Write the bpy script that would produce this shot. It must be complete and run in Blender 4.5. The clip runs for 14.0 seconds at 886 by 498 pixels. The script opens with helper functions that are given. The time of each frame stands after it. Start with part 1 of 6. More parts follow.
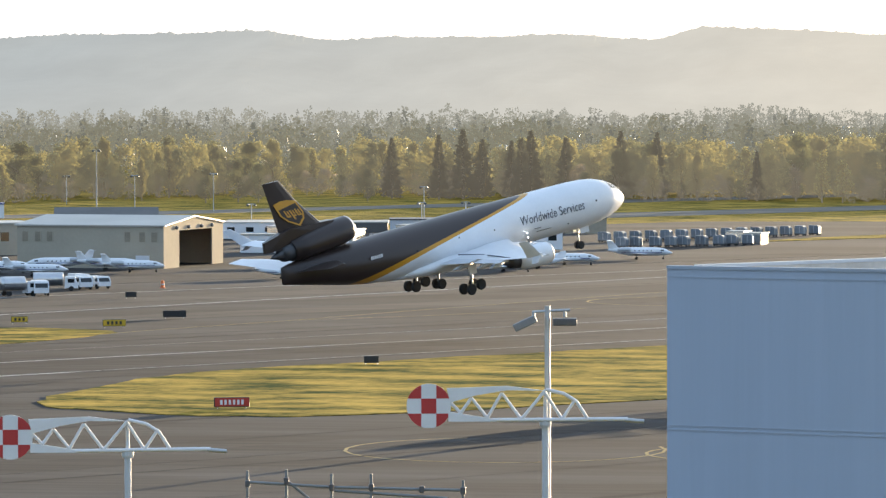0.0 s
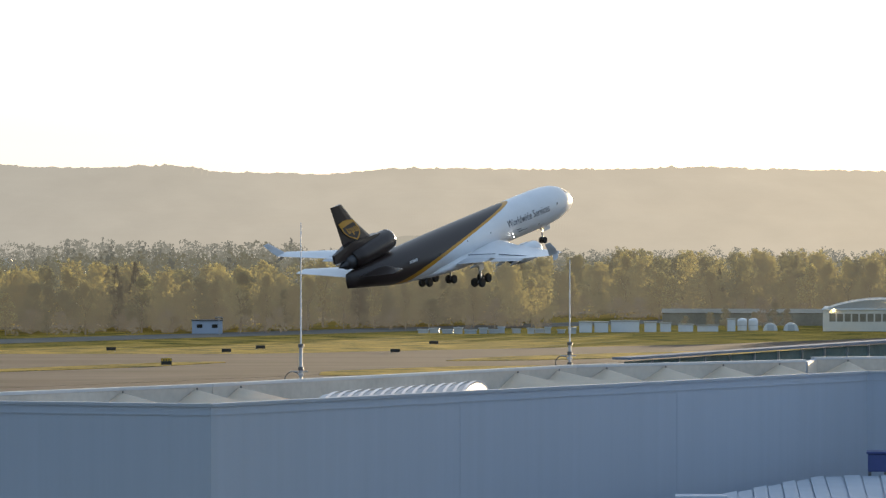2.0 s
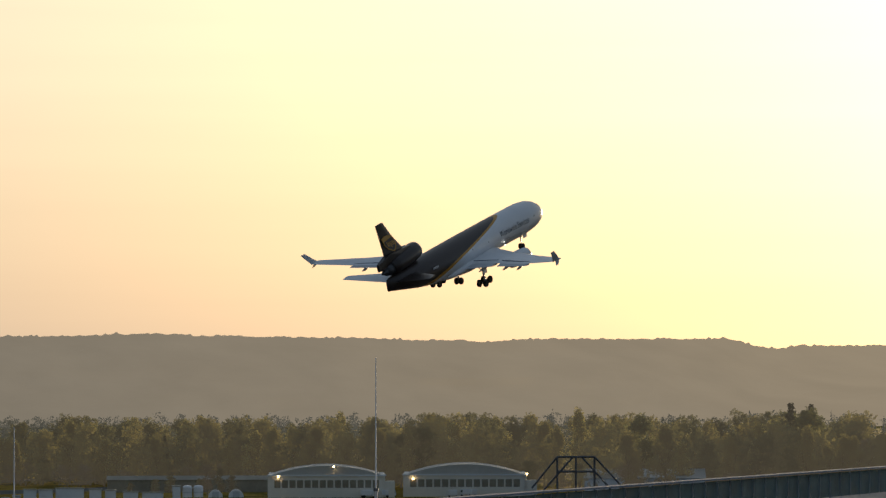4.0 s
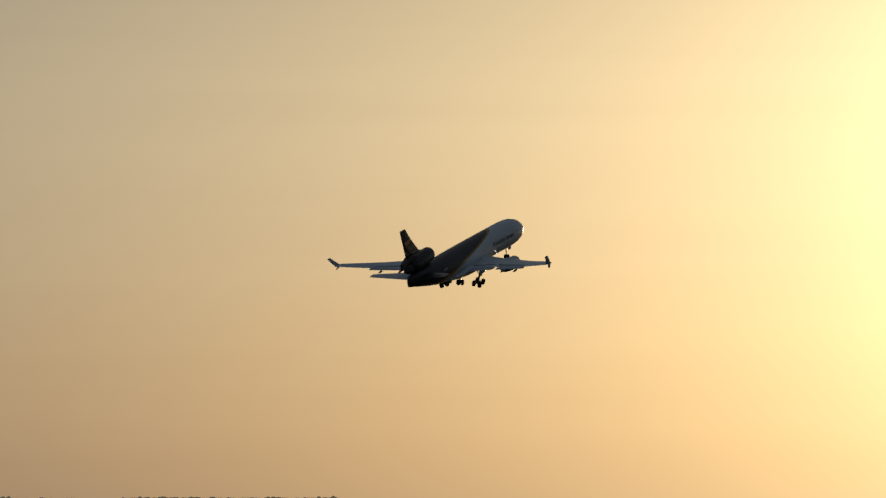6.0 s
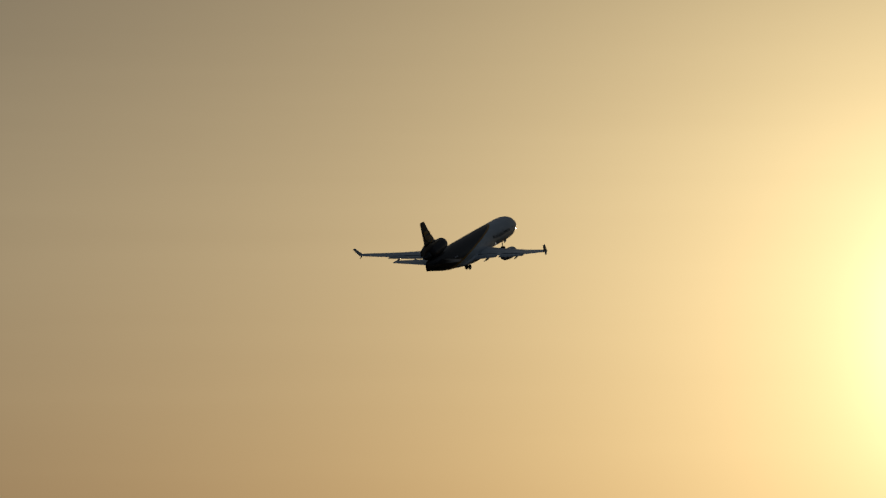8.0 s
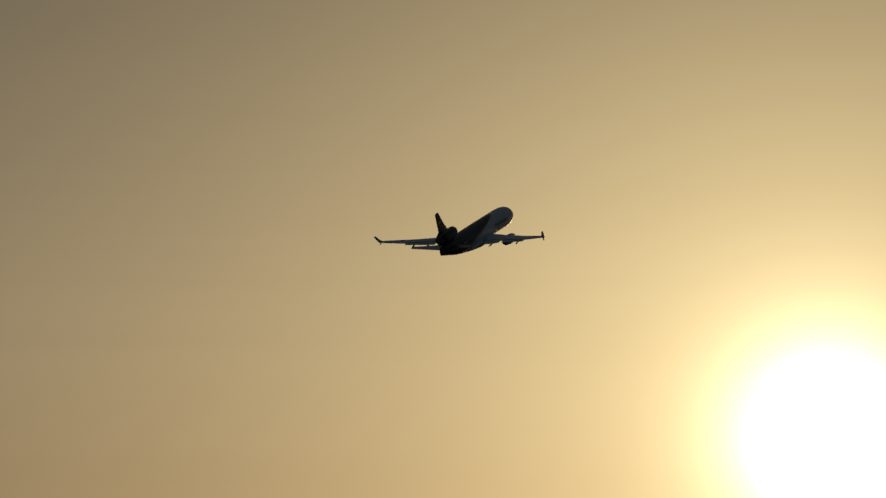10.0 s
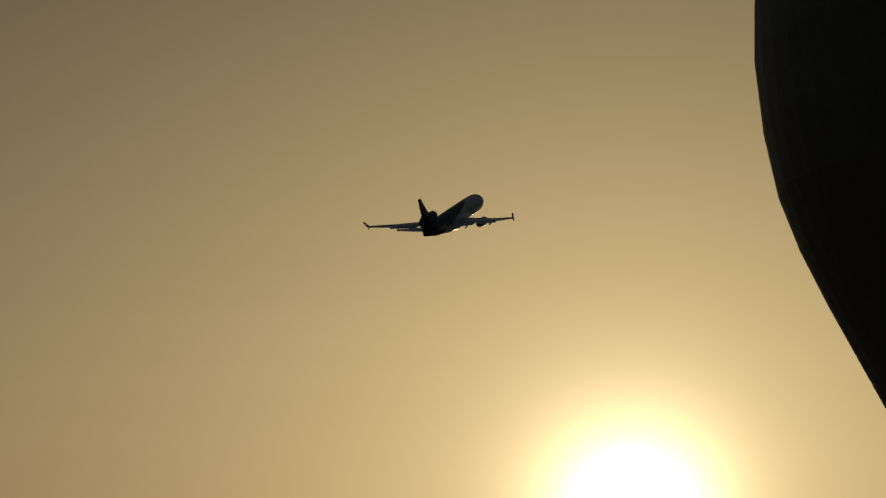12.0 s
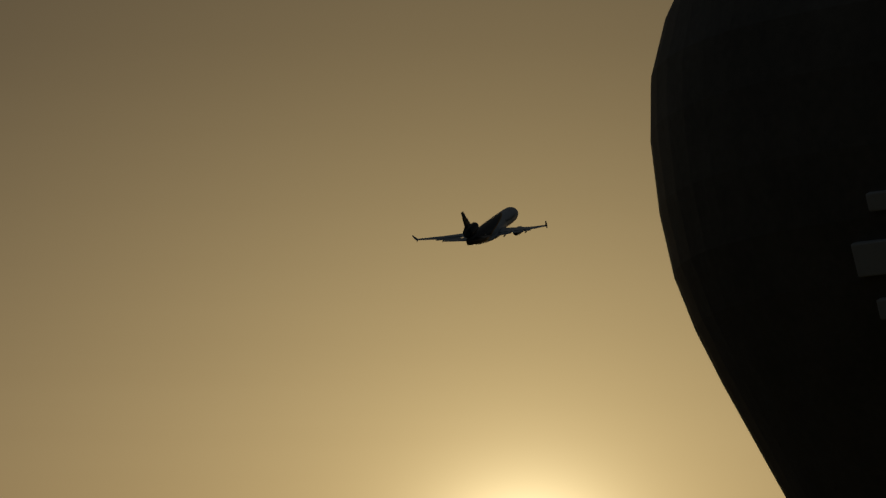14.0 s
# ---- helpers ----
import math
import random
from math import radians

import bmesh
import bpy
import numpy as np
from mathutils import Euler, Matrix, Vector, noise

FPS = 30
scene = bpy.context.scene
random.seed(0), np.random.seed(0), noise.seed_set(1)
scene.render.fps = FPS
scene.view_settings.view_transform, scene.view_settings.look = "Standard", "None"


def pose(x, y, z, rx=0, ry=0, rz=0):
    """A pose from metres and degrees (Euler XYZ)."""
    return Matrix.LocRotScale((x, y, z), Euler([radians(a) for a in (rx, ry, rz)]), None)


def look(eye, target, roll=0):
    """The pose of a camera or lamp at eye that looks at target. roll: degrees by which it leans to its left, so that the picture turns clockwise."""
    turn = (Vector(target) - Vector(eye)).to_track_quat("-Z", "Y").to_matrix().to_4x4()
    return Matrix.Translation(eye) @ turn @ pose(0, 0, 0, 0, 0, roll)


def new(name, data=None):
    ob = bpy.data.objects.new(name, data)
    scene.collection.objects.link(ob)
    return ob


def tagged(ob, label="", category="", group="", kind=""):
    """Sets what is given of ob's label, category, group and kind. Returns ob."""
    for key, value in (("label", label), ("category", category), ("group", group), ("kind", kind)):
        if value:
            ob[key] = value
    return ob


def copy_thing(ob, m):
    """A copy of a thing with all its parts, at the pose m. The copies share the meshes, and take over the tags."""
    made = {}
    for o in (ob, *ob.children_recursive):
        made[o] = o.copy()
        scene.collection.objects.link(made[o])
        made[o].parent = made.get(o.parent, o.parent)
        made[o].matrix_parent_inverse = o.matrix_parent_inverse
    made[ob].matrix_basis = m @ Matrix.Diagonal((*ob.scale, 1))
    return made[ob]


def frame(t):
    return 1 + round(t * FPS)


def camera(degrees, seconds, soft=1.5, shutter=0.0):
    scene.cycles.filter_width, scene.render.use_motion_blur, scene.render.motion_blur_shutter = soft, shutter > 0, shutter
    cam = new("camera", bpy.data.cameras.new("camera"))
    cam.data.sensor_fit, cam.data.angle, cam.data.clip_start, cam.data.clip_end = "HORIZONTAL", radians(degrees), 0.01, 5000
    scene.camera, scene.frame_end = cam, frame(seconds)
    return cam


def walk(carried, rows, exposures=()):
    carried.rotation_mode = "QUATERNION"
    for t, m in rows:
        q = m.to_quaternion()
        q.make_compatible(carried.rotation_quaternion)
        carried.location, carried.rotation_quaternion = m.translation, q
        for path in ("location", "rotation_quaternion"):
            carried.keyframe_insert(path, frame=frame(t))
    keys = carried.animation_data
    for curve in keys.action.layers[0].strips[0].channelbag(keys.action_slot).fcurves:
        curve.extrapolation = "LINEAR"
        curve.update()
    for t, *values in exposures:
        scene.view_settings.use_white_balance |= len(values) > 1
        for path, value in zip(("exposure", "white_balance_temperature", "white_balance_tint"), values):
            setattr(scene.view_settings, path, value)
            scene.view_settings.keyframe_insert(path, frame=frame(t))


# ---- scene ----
EYE = 31.4            # height of the camera above the airfield
SUN_AZ, SUN_EL = 24.51, 4.18
RUNWAY_AZ = 38.5      # compass of the runway, clockwise from +y


def aim(yaw, pitch, roll=0.0):
    return pose(0, 0, EYE, 90 + pitch, 0, -yaw) @ pose(0, 0, 0, 0, 0, roll)


cam = camera(10.924, 14.0, soft=1.35)
walk(cam, [
    (0.0, aim(-8.270, -1.963, -0.124)), (0.5, aim(-5.116, -1.561, 0.003)), (1.0, aim(-2.223, -1.090, 0.150)),
    (1.5, aim(0.000, -0.676, 0.063)), (2.0, aim(2.056, -0.332, 0.041)), (2.5, aim(4.720, 0.075, 0.008)),
    (3.0, aim(5.941, 0.600, 0.021)), (3.5, aim(7.504, 1.094, 0.017)), (4.0, aim(8.913, 1.728, -0.095)),
    (4.2, aim(9.543, 1.962, -0.088)), (6.5, aim(14.605, 4.111)), (7.0, aim(15.432, 4.522)),
    (7.5, aim(16.166, 4.876)), (8.0, aim(17.141, 5.242)), (10.5, aim(20.106, 6.818)), (11.0, aim(20.611, 7.078)),
    (11.5, aim(21.666, 7.274)), (12.0, aim(22.159, 7.452)), (12.5, aim(22.238, 7.656)), (13.0, aim(22.589, 7.951)),
    (13.5, aim(22.976, 8.199)), (14.0, aim(23.456, 8.426))],
    exposures=[(0.0, 1.66, 6000, 10), (1.0, 1.38, 6000, 10), (2.0, 1.05, 6150, 10), (2.5, 0.95, 6350, 10), (3.0, 0.68, 6550, 10), (3.5, 0.12, 6650, 10), (4.2, -0.58, 6300, 10), (6.5, -2.2, 6500, 10), (8.0, -2.75, 6550, 10),
               (10.5, -3.35, 6600, 10), (12.0, -3.66, 7050, 10), (14.0, -3.98, 7350, 10)])


def polar(az, d, z=0.0):
    """A place by compass, distance from the camera and height."""
    return Vector((d * math.sin(radians(az)), d * math.cos(radians(az)), z))


def field(u, w, z=0.0):
    """A place by metres along the runway and across it."""
    a = radians(RUNWAY_AZ)
    return Vector((u * math.sin(a) - w * math.cos(a), u * math.cos(a) + w * math.sin(a), z))


# ---- light ----
SUN_DIR = polar(SUN_AZ, math.cos(radians(SUN_EL)), math.sin(radians(SUN_EL)))


def build_world():
    world = bpy.data.worlds.new("world")
    scene.world = world
    world.use_nodes = True
    nt = world.node_tree
    nt.nodes.clear()
    out = nt.nodes.new("ShaderNodeOutputWorld")
    sky = nt.nodes.new("ShaderNodeTexSky")
    sky.sky_type, sky.sun_disc = "NISHITA", False
    sky.sun_elevation, sky.sun_rotation = radians(SUN_EL), radians(SUN_AZ)
    sky.air_density, sky.dust_density, sky.ozone_density = 1.0, 2.0, 1.5
    bg = nt.nodes.new("ShaderNodeBackground")
    bg.inputs["Strength"].default_value = 0.05
    nt.links.new(sky.outputs[0], bg.inputs["Color"])
    # aureole round the sun, fading with the angle from it
    co = nt.nodes.new("ShaderNodeTexCoord")
    dot = nt.nodes.new("ShaderNodeVectorMath")
    dot.operation = "DOT_PRODUCT"
    dot.inputs[1].default_value = SUN_DIR
    nt.links.new(co.outputs["Generated"], dot.inputs[0])

    def m(op, a, b=None):
        n = nt.nodes.new("ShaderNodeMath")
        n.operation = op
        for k, v in enumerate((a, b)):
            if v is None:
                continue
            if isinstance(v, (int, float)):
                n.inputs[k].default_value = v
            else:
                nt.links.new(v, n.inputs[k])
        return n.outputs[0]

    ang = m("ARCCOSINE", m("MINIMUM", dot.outputs["Value"], 0.9999999))
    # thin level veils of high cloud
    mp = nt.nodes.new("ShaderNodeMapping")
    mp.inputs["Scale"].default_value = (2.5, 2.5, 55.0)
    nt.links.new(co.outputs["Generated"], mp.inputs["Vector"])
    nz = nt.nodes.new("ShaderNodeTexNoise")
    nz.inputs["Scale"].default_value, nz.inputs["Detail"].default_value = 1.6, 4
    nt.links.new(mp.outputs[0], nz.inputs["Vector"])
    wisps = m("ADD", m("MULTIPLY", nz.outputs["Fac"], 0.28), 0.86)
    # thicker, more orange air near the horizon, thinner air higher up
    sep = nt.nodes.new("ShaderNodeSeparateXYZ")
    nt.links.new(co.outputs["Generated"], sep.inputs[0])

    def ramp(z0, z1, v0, v1):
        n = nt.nodes.new("ShaderNodeMapRange")
        for k, v in (("From Min", z0), ("From Max", z1), ("To Min", v0), ("To Max", v1)):
            n.inputs[k].default_value = v
        nt.links.new(sep.outputs["Z"], n.inputs["Value"])
        return n.outputs[0]

    low = ramp(0.012, 0.065, 0.0, 1.0)
    wisps = m("MULTIPLY", wisps, m("MULTIPLY", ramp(0.018, 0.085, 0.56, 1.0), ramp(0.105, 0.19, 1.0, 0.22)))
    total = bg.outputs[0]
    for strength, width, color in AUREOLE:
        e = m("MULTIPLY", m("EXPONENT", m("MULTIPLY", ang, -1.0 / radians(width))), strength)
        if width == 24.0:
            e = m("MULTIPLY", e, wisps)
        g = nt.nodes.new("ShaderNodeBackground")
        g.inputs["Color"].default_value = (*color, 1)
        if width == 24.0:
            mix = nt.nodes.new("ShaderNodeMix")
            mix.data_type = "RGBA"
            mix.inputs["A"].default_value, mix.inputs["B"].default_value = (1.0, 0.80, 0.42, 1), (*color, 1)
            nt.links.new(low, mix.inputs["Factor"])
            nt.links.new(mix.outputs["Result"], g.inputs["Color"])
        nt.links.new(e, g.inputs["Strength"])
        add = nt.nodes.new("ShaderNodeAddShader")
        nt.links.new(total, add.inputs[0])
        nt.links.new(g.outputs[0], add.inputs[1])
        total = add.outputs[0]
    nt.links.new(total, out.inputs["Surface"])


AUREOLE = [(100.0, 0.44, (1.0, 0.9, 0.62)), (9.0, 3.5, (1.0, 0.81, 0.40)), (1.55, 24.0, (1.0, 0.85, 0.52)), (0.3, 900.0, (0.58, 0.76, 1.0))]
build_world()
sun = bpy.data.lights.new("sun", "SUN")
sun.energy, sun.angle, sun.color = 4.3, radians(0.5), (1.0, 0.75, 0.45)
sun_ob = new("sun", sun)
sun_ob.matrix_world = look(SUN_DIR * 100, (0, 0, 0))


# ---- materials ----
def mat(name, base, rough=0.7, metal=0.0, var=0.15, scale=1.0, fine=12.0, bump=0.0, spec=0.5, stretch=(1, 1, 1), tint=None, per_object=0.0,
        emit=None, emit_strength=0.0, coat=0.0, turn=0.0, lo=0.45, hi=1.05):
    """A surface with coarse and fine variation of its colour, and fine relief, in object space."""
    m = bpy.data.materials.new(name)
    m.use_nodes = True
    nt = m.node_tree
    b = nt.nodes["Principled BSDF"]
    b.inputs["Roughness"].default_value = rough
    b.inputs["Metallic"].default_value = metal
    b.inputs["Specular IOR Level"].default_value = spec
    b.inputs["Coat Weight"].default_value = coat
    co = nt.nodes.new("ShaderNodeTexCoord")
    mp = nt.nodes.new("ShaderNodeMapping")
    mp.inputs["Scale"].default_value = stretch
    mp.inputs["Rotation"].default_value = (0, 0, radians(turn))
    nt.links.new(co.outputs["Object"], mp.inputs["Vector"])
    n1 = nt.nodes.new("ShaderNodeTexNoise")
    n1.inputs["Scale"].default_value, n1.inputs["Detail"].default_value = scale, 5
    n2 = nt.nodes.new("ShaderNodeTexNoise")
    n2.inputs["Scale"].default_value, n2.inputs["Detail"].default_value = scale * fine, 3
    for n in (n1, n2):
        nt.links.new(mp.outputs[0], n.inputs["Vector"])
    add = nt.nodes.new("ShaderNodeMath")
    add.operation = "MULTIPLY_ADD"
    nt.links.new(n2.outputs["Fac"], add.inputs[0])
    add.inputs[1].default_value = 0.5
    nt.links.new(n1.outputs["Fac"], add.inputs[2])
    ramp = nt.nodes.new("ShaderNodeMapRange")
    ramp.inputs["From Min"].default_value, ramp.inputs["From Max"].default_value = lo, hi
    nt.links.new(add.outputs[0], ramp.inputs["Value"])
    mix = nt.nodes.new("ShaderNodeMix")
    mix.data_type = "RGBA"
    t = tint or base
    mix.inputs["A"].default_value = (*[c * (1 - var) for c in base], 1)
    mix.inputs["B"].default_value = (*[min(1, c * (1 + var)) for c in t], 1)
    nt.links.new(ramp.outputs[0], mix.inputs["Factor"])
    color = mix.outputs["Result"]
    if per_object:
        info = nt.nodes.new("ShaderNodeObjectInfo")
        hsv = nt.nodes.new("ShaderNodeHueSaturation")
        mr = nt.nodes.new("ShaderNodeMapRange")
        mr.inputs["To Min"].default_value, mr.inputs["To Max"].default_value = 1 - per_object, 1 + per_object
        nt.links.new(info.outputs["Random"], mr.inputs["Value"])
        nt.links.new(mr.outputs[0], hsv.inputs["Value"])
        nt.links.new(color, hsv.inputs["Color"])
        color = hsv.outputs[0]
    nt.links.new(color, b.inputs["Base Color"])
    if bump:
        bp = nt.nodes.new("ShaderNodeBump")
        bp.inputs["Strength"].default_value = bump
        bp.inputs["Distance"].default_value = 0.1
        nt.links.new(n2.outputs["Fac"], bp.inputs["Height"])
        nt.links.new(bp.outputs[0], b.inputs["Normal"])
    if emit:
        b.inputs["Emission Color"].default_value = (*emit, 1)
        b.inputs["Emission Strength"].default_value = emit_strength
    return m


def painted_haze(name, base, haze, amount, scale, var=0.2, islands=0.0):
    """The far distance: dim surface with the haze painted in as emission."""
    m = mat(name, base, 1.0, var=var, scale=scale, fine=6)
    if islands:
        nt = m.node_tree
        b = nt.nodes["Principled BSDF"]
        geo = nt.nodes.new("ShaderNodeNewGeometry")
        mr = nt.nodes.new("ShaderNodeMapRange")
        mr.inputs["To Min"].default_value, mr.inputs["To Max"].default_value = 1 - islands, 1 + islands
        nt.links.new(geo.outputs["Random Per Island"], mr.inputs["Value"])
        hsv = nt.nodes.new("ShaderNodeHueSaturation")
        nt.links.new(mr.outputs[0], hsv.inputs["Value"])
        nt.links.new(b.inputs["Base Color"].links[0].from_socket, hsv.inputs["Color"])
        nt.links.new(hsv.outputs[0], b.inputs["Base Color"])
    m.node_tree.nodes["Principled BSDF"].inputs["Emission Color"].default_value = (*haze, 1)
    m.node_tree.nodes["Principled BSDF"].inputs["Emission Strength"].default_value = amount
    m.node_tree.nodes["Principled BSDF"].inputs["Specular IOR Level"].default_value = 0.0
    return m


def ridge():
    """The ridge with haze painted as emission, whiter in the south and golden below the sun."""
    m = painted_haze("haze_painted_ridge", (0.06, 0.06, 0.05), (0.8, 0.66, 0.47), 1.0, 0.006)
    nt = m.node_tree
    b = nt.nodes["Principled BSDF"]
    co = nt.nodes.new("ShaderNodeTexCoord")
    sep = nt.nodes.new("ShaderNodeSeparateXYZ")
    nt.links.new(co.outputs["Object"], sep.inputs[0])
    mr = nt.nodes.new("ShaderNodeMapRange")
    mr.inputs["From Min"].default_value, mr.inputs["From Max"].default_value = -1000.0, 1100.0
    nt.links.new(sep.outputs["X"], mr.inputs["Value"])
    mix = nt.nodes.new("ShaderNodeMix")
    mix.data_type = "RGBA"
    # emission colours paint the haze, brighter and more golden towards the sun
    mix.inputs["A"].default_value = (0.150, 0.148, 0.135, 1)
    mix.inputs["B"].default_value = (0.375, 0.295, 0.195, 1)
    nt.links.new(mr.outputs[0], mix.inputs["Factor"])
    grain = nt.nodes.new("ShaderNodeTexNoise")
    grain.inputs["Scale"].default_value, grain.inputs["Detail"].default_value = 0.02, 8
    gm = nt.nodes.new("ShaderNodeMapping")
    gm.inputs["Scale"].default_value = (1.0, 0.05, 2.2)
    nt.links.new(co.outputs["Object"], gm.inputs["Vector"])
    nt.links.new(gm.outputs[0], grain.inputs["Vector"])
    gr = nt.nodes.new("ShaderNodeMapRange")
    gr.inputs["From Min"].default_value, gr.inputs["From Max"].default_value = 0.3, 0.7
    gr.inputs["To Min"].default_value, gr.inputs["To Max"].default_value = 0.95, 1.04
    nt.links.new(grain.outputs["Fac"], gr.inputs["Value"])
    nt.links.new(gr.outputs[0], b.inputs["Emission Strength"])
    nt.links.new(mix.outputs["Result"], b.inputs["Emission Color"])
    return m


def livery():
    """White forward, brown aft, parted by a rising gold band."""
    m = mat("livery_paint", (0.75, 0.76, 0.78), 0.34, var=0.05, scale=0.3, spec=0.42)
    nt = m.node_tree
    b = nt.nodes["Principled BSDF"]
    white = b.inputs["Base Color"].links[0].from_socket
    co = nt.nodes.new("ShaderNodeTexCoord")
    sep = nt.nodes.new("ShaderNodeSeparateXYZ")
    nt.links.new(co.outputs["Object"], sep.inputs[0])

    def mm(op, a, b_):
        n = nt.nodes.new("ShaderNodeMath")
        n.operation = op
        for k, v in enumerate((a, b_)):
            if isinstance(v, (int, float)):
                n.inputs[k].default_value = v
            else:
                nt.links.new(v, n.inputs[k])
        return n.outputs[0]

    u = mm("MAXIMUM", mm("ADD", sep.outputs["Z"], 3.0), 0.0)
    edge = mm("ADD", mm("ADD", mm("MULTIPLY", u, 2.97), mm("MULTIPLY", mm("MULTIPLY", u, u), 0.403)), -23.0)
    s = mm("SUBTRACT", sep.outputs["X"], edge)
    width = mm("SUBTRACT", 4.3, mm("MULTIPLY", u, 0.45))
    is_brown = mm("LESS_THAN", s, 0.0)
    is_gold = mm("LESS_THAN", s, width)
    m1 = nt.nodes.new("ShaderNodeMix")
    m1.data_type = "RGBA"
    nt.links.new(is_gold, m1.inputs["Factor"])
    nt.links.new(white, m1.inputs["A"])
    m1.inputs["B"].default_value = (0.55, 0.27, 0.02, 1)
    m2 = nt.nodes.new("ShaderNodeMix")
    m2.data_type = "RGBA"
    nt.links.new(is_brown, m2.inputs["Factor"])
    nt.links.new(m1.outputs["Result"], m2.inputs["A"])
    m2.inputs["B"].default_value = (0.036, 0.025, 0.022, 1)
    nt.links.new(m2.outputs["Result"], b.inputs["Base Color"])
    return m


def leafy(name, base, per_object=0.3, through_light=0.6, gaps=0.35, scale=0.5, air=0.044):
    """Sprays of leaves far off, which let the low sun shine through them and between them, with a mile of haze painted
    on as emission.
    """
    m = mat(name, base, 0.8, var=0.35, scale=scale, per_object=per_object, spec=0.2)
    nt = m.node_tree
    b = nt.nodes["Principled BSDF"]
    out = nt.nodes["Material Output"]
    tr = nt.nodes.new("ShaderNodeBsdfTranslucent")
    nt.links.new(b.inputs["Base Color"].links[0].from_socket, tr.inputs["Color"])
    mx = nt.nodes.new("ShaderNodeMixShader")
    mx.inputs["Fac"].default_value = through_light
    nt.links.new(b.outputs[0], mx.inputs[1])
    nt.links.new(tr.outputs[0], mx.inputs[2])
    clear = nt.nodes.new("ShaderNodeBsdfTransparent")
    gap = nt.nodes.new("ShaderNodeMixShader")
    gap.inputs["Fac"].default_value = gaps
    nt.links.new(mx.outputs[0], gap.inputs[1])
    nt.links.new(clear.outputs[0], gap.inputs[2])
    # emission added to paint haze over the surface, stronger towards the east
    haze_glow = nt.nodes.new("ShaderNodeEmission")
    haze_glow.inputs["Color"].default_value = (0.92, 0.76, 0.54, 1)
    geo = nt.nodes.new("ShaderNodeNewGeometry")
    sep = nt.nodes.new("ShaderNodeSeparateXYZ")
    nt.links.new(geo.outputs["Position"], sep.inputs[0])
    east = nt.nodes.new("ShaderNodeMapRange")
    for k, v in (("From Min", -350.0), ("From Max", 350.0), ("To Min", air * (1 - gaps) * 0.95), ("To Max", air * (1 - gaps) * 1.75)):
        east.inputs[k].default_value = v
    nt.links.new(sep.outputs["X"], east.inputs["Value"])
    nt.links.new(east.outputs[0], haze_glow.inputs["Strength"])
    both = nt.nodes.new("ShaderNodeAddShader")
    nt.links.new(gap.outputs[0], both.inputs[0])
    nt.links.new(haze_glow.outputs[0], both.inputs[1])
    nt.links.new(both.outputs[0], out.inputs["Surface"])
    return m


def glow_through(m, share):
    """Lets part of the light pass a thin pale sheet."""
    nt = m.node_tree
    b = nt.nodes["Principled BSDF"]
    tr = nt.nodes.new("ShaderNodeBsdfTranslucent")
    nt.links.new(b.inputs["Base Color"].links[0].from_socket, tr.inputs["Color"])
    mx = nt.nodes.new("ShaderNodeMixShader")
    mx.inputs["Fac"].default_value = share
    nt.links.new(b.outputs[0], mx.inputs[1])
    nt.links.new(tr.outputs[0], mx.inputs[2])
    nt.links.new(mx.outputs[0], nt.nodes["Material Output"].inputs["Surface"])


M = {}
M["asphalt"] = mat("asphalt", (0.034, 0.034, 0.035), 0.95, var=0.5, scale=0.09, fine=8, bump=0.2, spec=0.12, stretch=(0.06, 1.0, 1), turn=RUNWAY_AZ - 90, lo=0.55, hi=0.95)
M["asphalt_old"] = mat("asphalt_old", (0.042, 0.041, 0.041), 0.95, var=0.5, scale=0.06, fine=9, bump=0.2, spec=0.12, stretch=(0.12, 1.0, 1), turn=RUNWAY_AZ - 90, lo=0.55, hi=0.95)
M["concrete"] = mat("concrete", (0.062, 0.057, 0.052), 0.95, var=0.4, scale=0.08, fine=8, bump=0.15, spec=0.12, stretch=(0.15, 1.0, 1), turn=RUNWAY_AZ - 90, lo=0.55, hi=0.95)
M["grass"] = mat("grass", (0.06, 0.095, 0.009), 0.95, var=0.5, scale=0.15, fine=9, bump=0.6, tint=(0.36, 0.23, 0.045), spec=0.03, stretch=(0.55, 1.2, 1), turn=RUNWAY_AZ - 90, lo=0.6, hi=0.92)
M["concrete_pale"] = mat("pale_concrete", (0.15, 0.14, 0.125), 0.95, var=0.3, scale=0.08, fine=8, bump=0.15, spec=0.12, stretch=(0.15, 1.0, 1), turn=RUNWAY_AZ - 90)
M["tar"] = mat("tar", (0.014, 0.014, 0.015), 0.9, var=0.3, scale=0.1, spec=0.1, stretch=(0.1, 1.0, 1), turn=RUNWAY_AZ - 90)
M["paint_white"] = mat("paint_white", (0.42, 0.42, 0.41), 0.7, var=0.2, scale=0.5)
M["paint_yellow"] = mat("paint_yellow", (0.32, 0.22, 0.05), 0.7, var=0.2, scale=0.5)
M["livery"] = livery()
M["white"] = mat("white_paint", (0.75, 0.76, 0.78), 0.3, var=0.05, scale=0.5, coat=0.2)
M["grey"] = mat("grey_paint", (0.5, 0.52, 0.55), 0.4, var=0.08, scale=0.6)
M["brown"] = mat("brown_paint", (0.036, 0.025, 0.022), 0.3, var=0.15, scale=0.5, spec=0.4)
M["gold"] = mat("gold_paint", (0.55, 0.27, 0.02), 0.35, var=0.1, scale=1)
M["bare"] = mat("bare_metal", (0.55, 0.55, 0.56), 0.3, 0.9, var=0.1, scale=1)
M["blue_dark"] = mat("slate_paint", (0.06, 0.07, 0.10), 0.7, var=0.1, scale=1)
M["dark_metal"] = mat("dark_metal", (0.08, 0.08, 0.085), 0.5, 0.6, var=0.2, scale=1)
M["rubber"] = mat("rubber", (0.02, 0.02, 0.02), 0.8, var=0.2, scale=3)
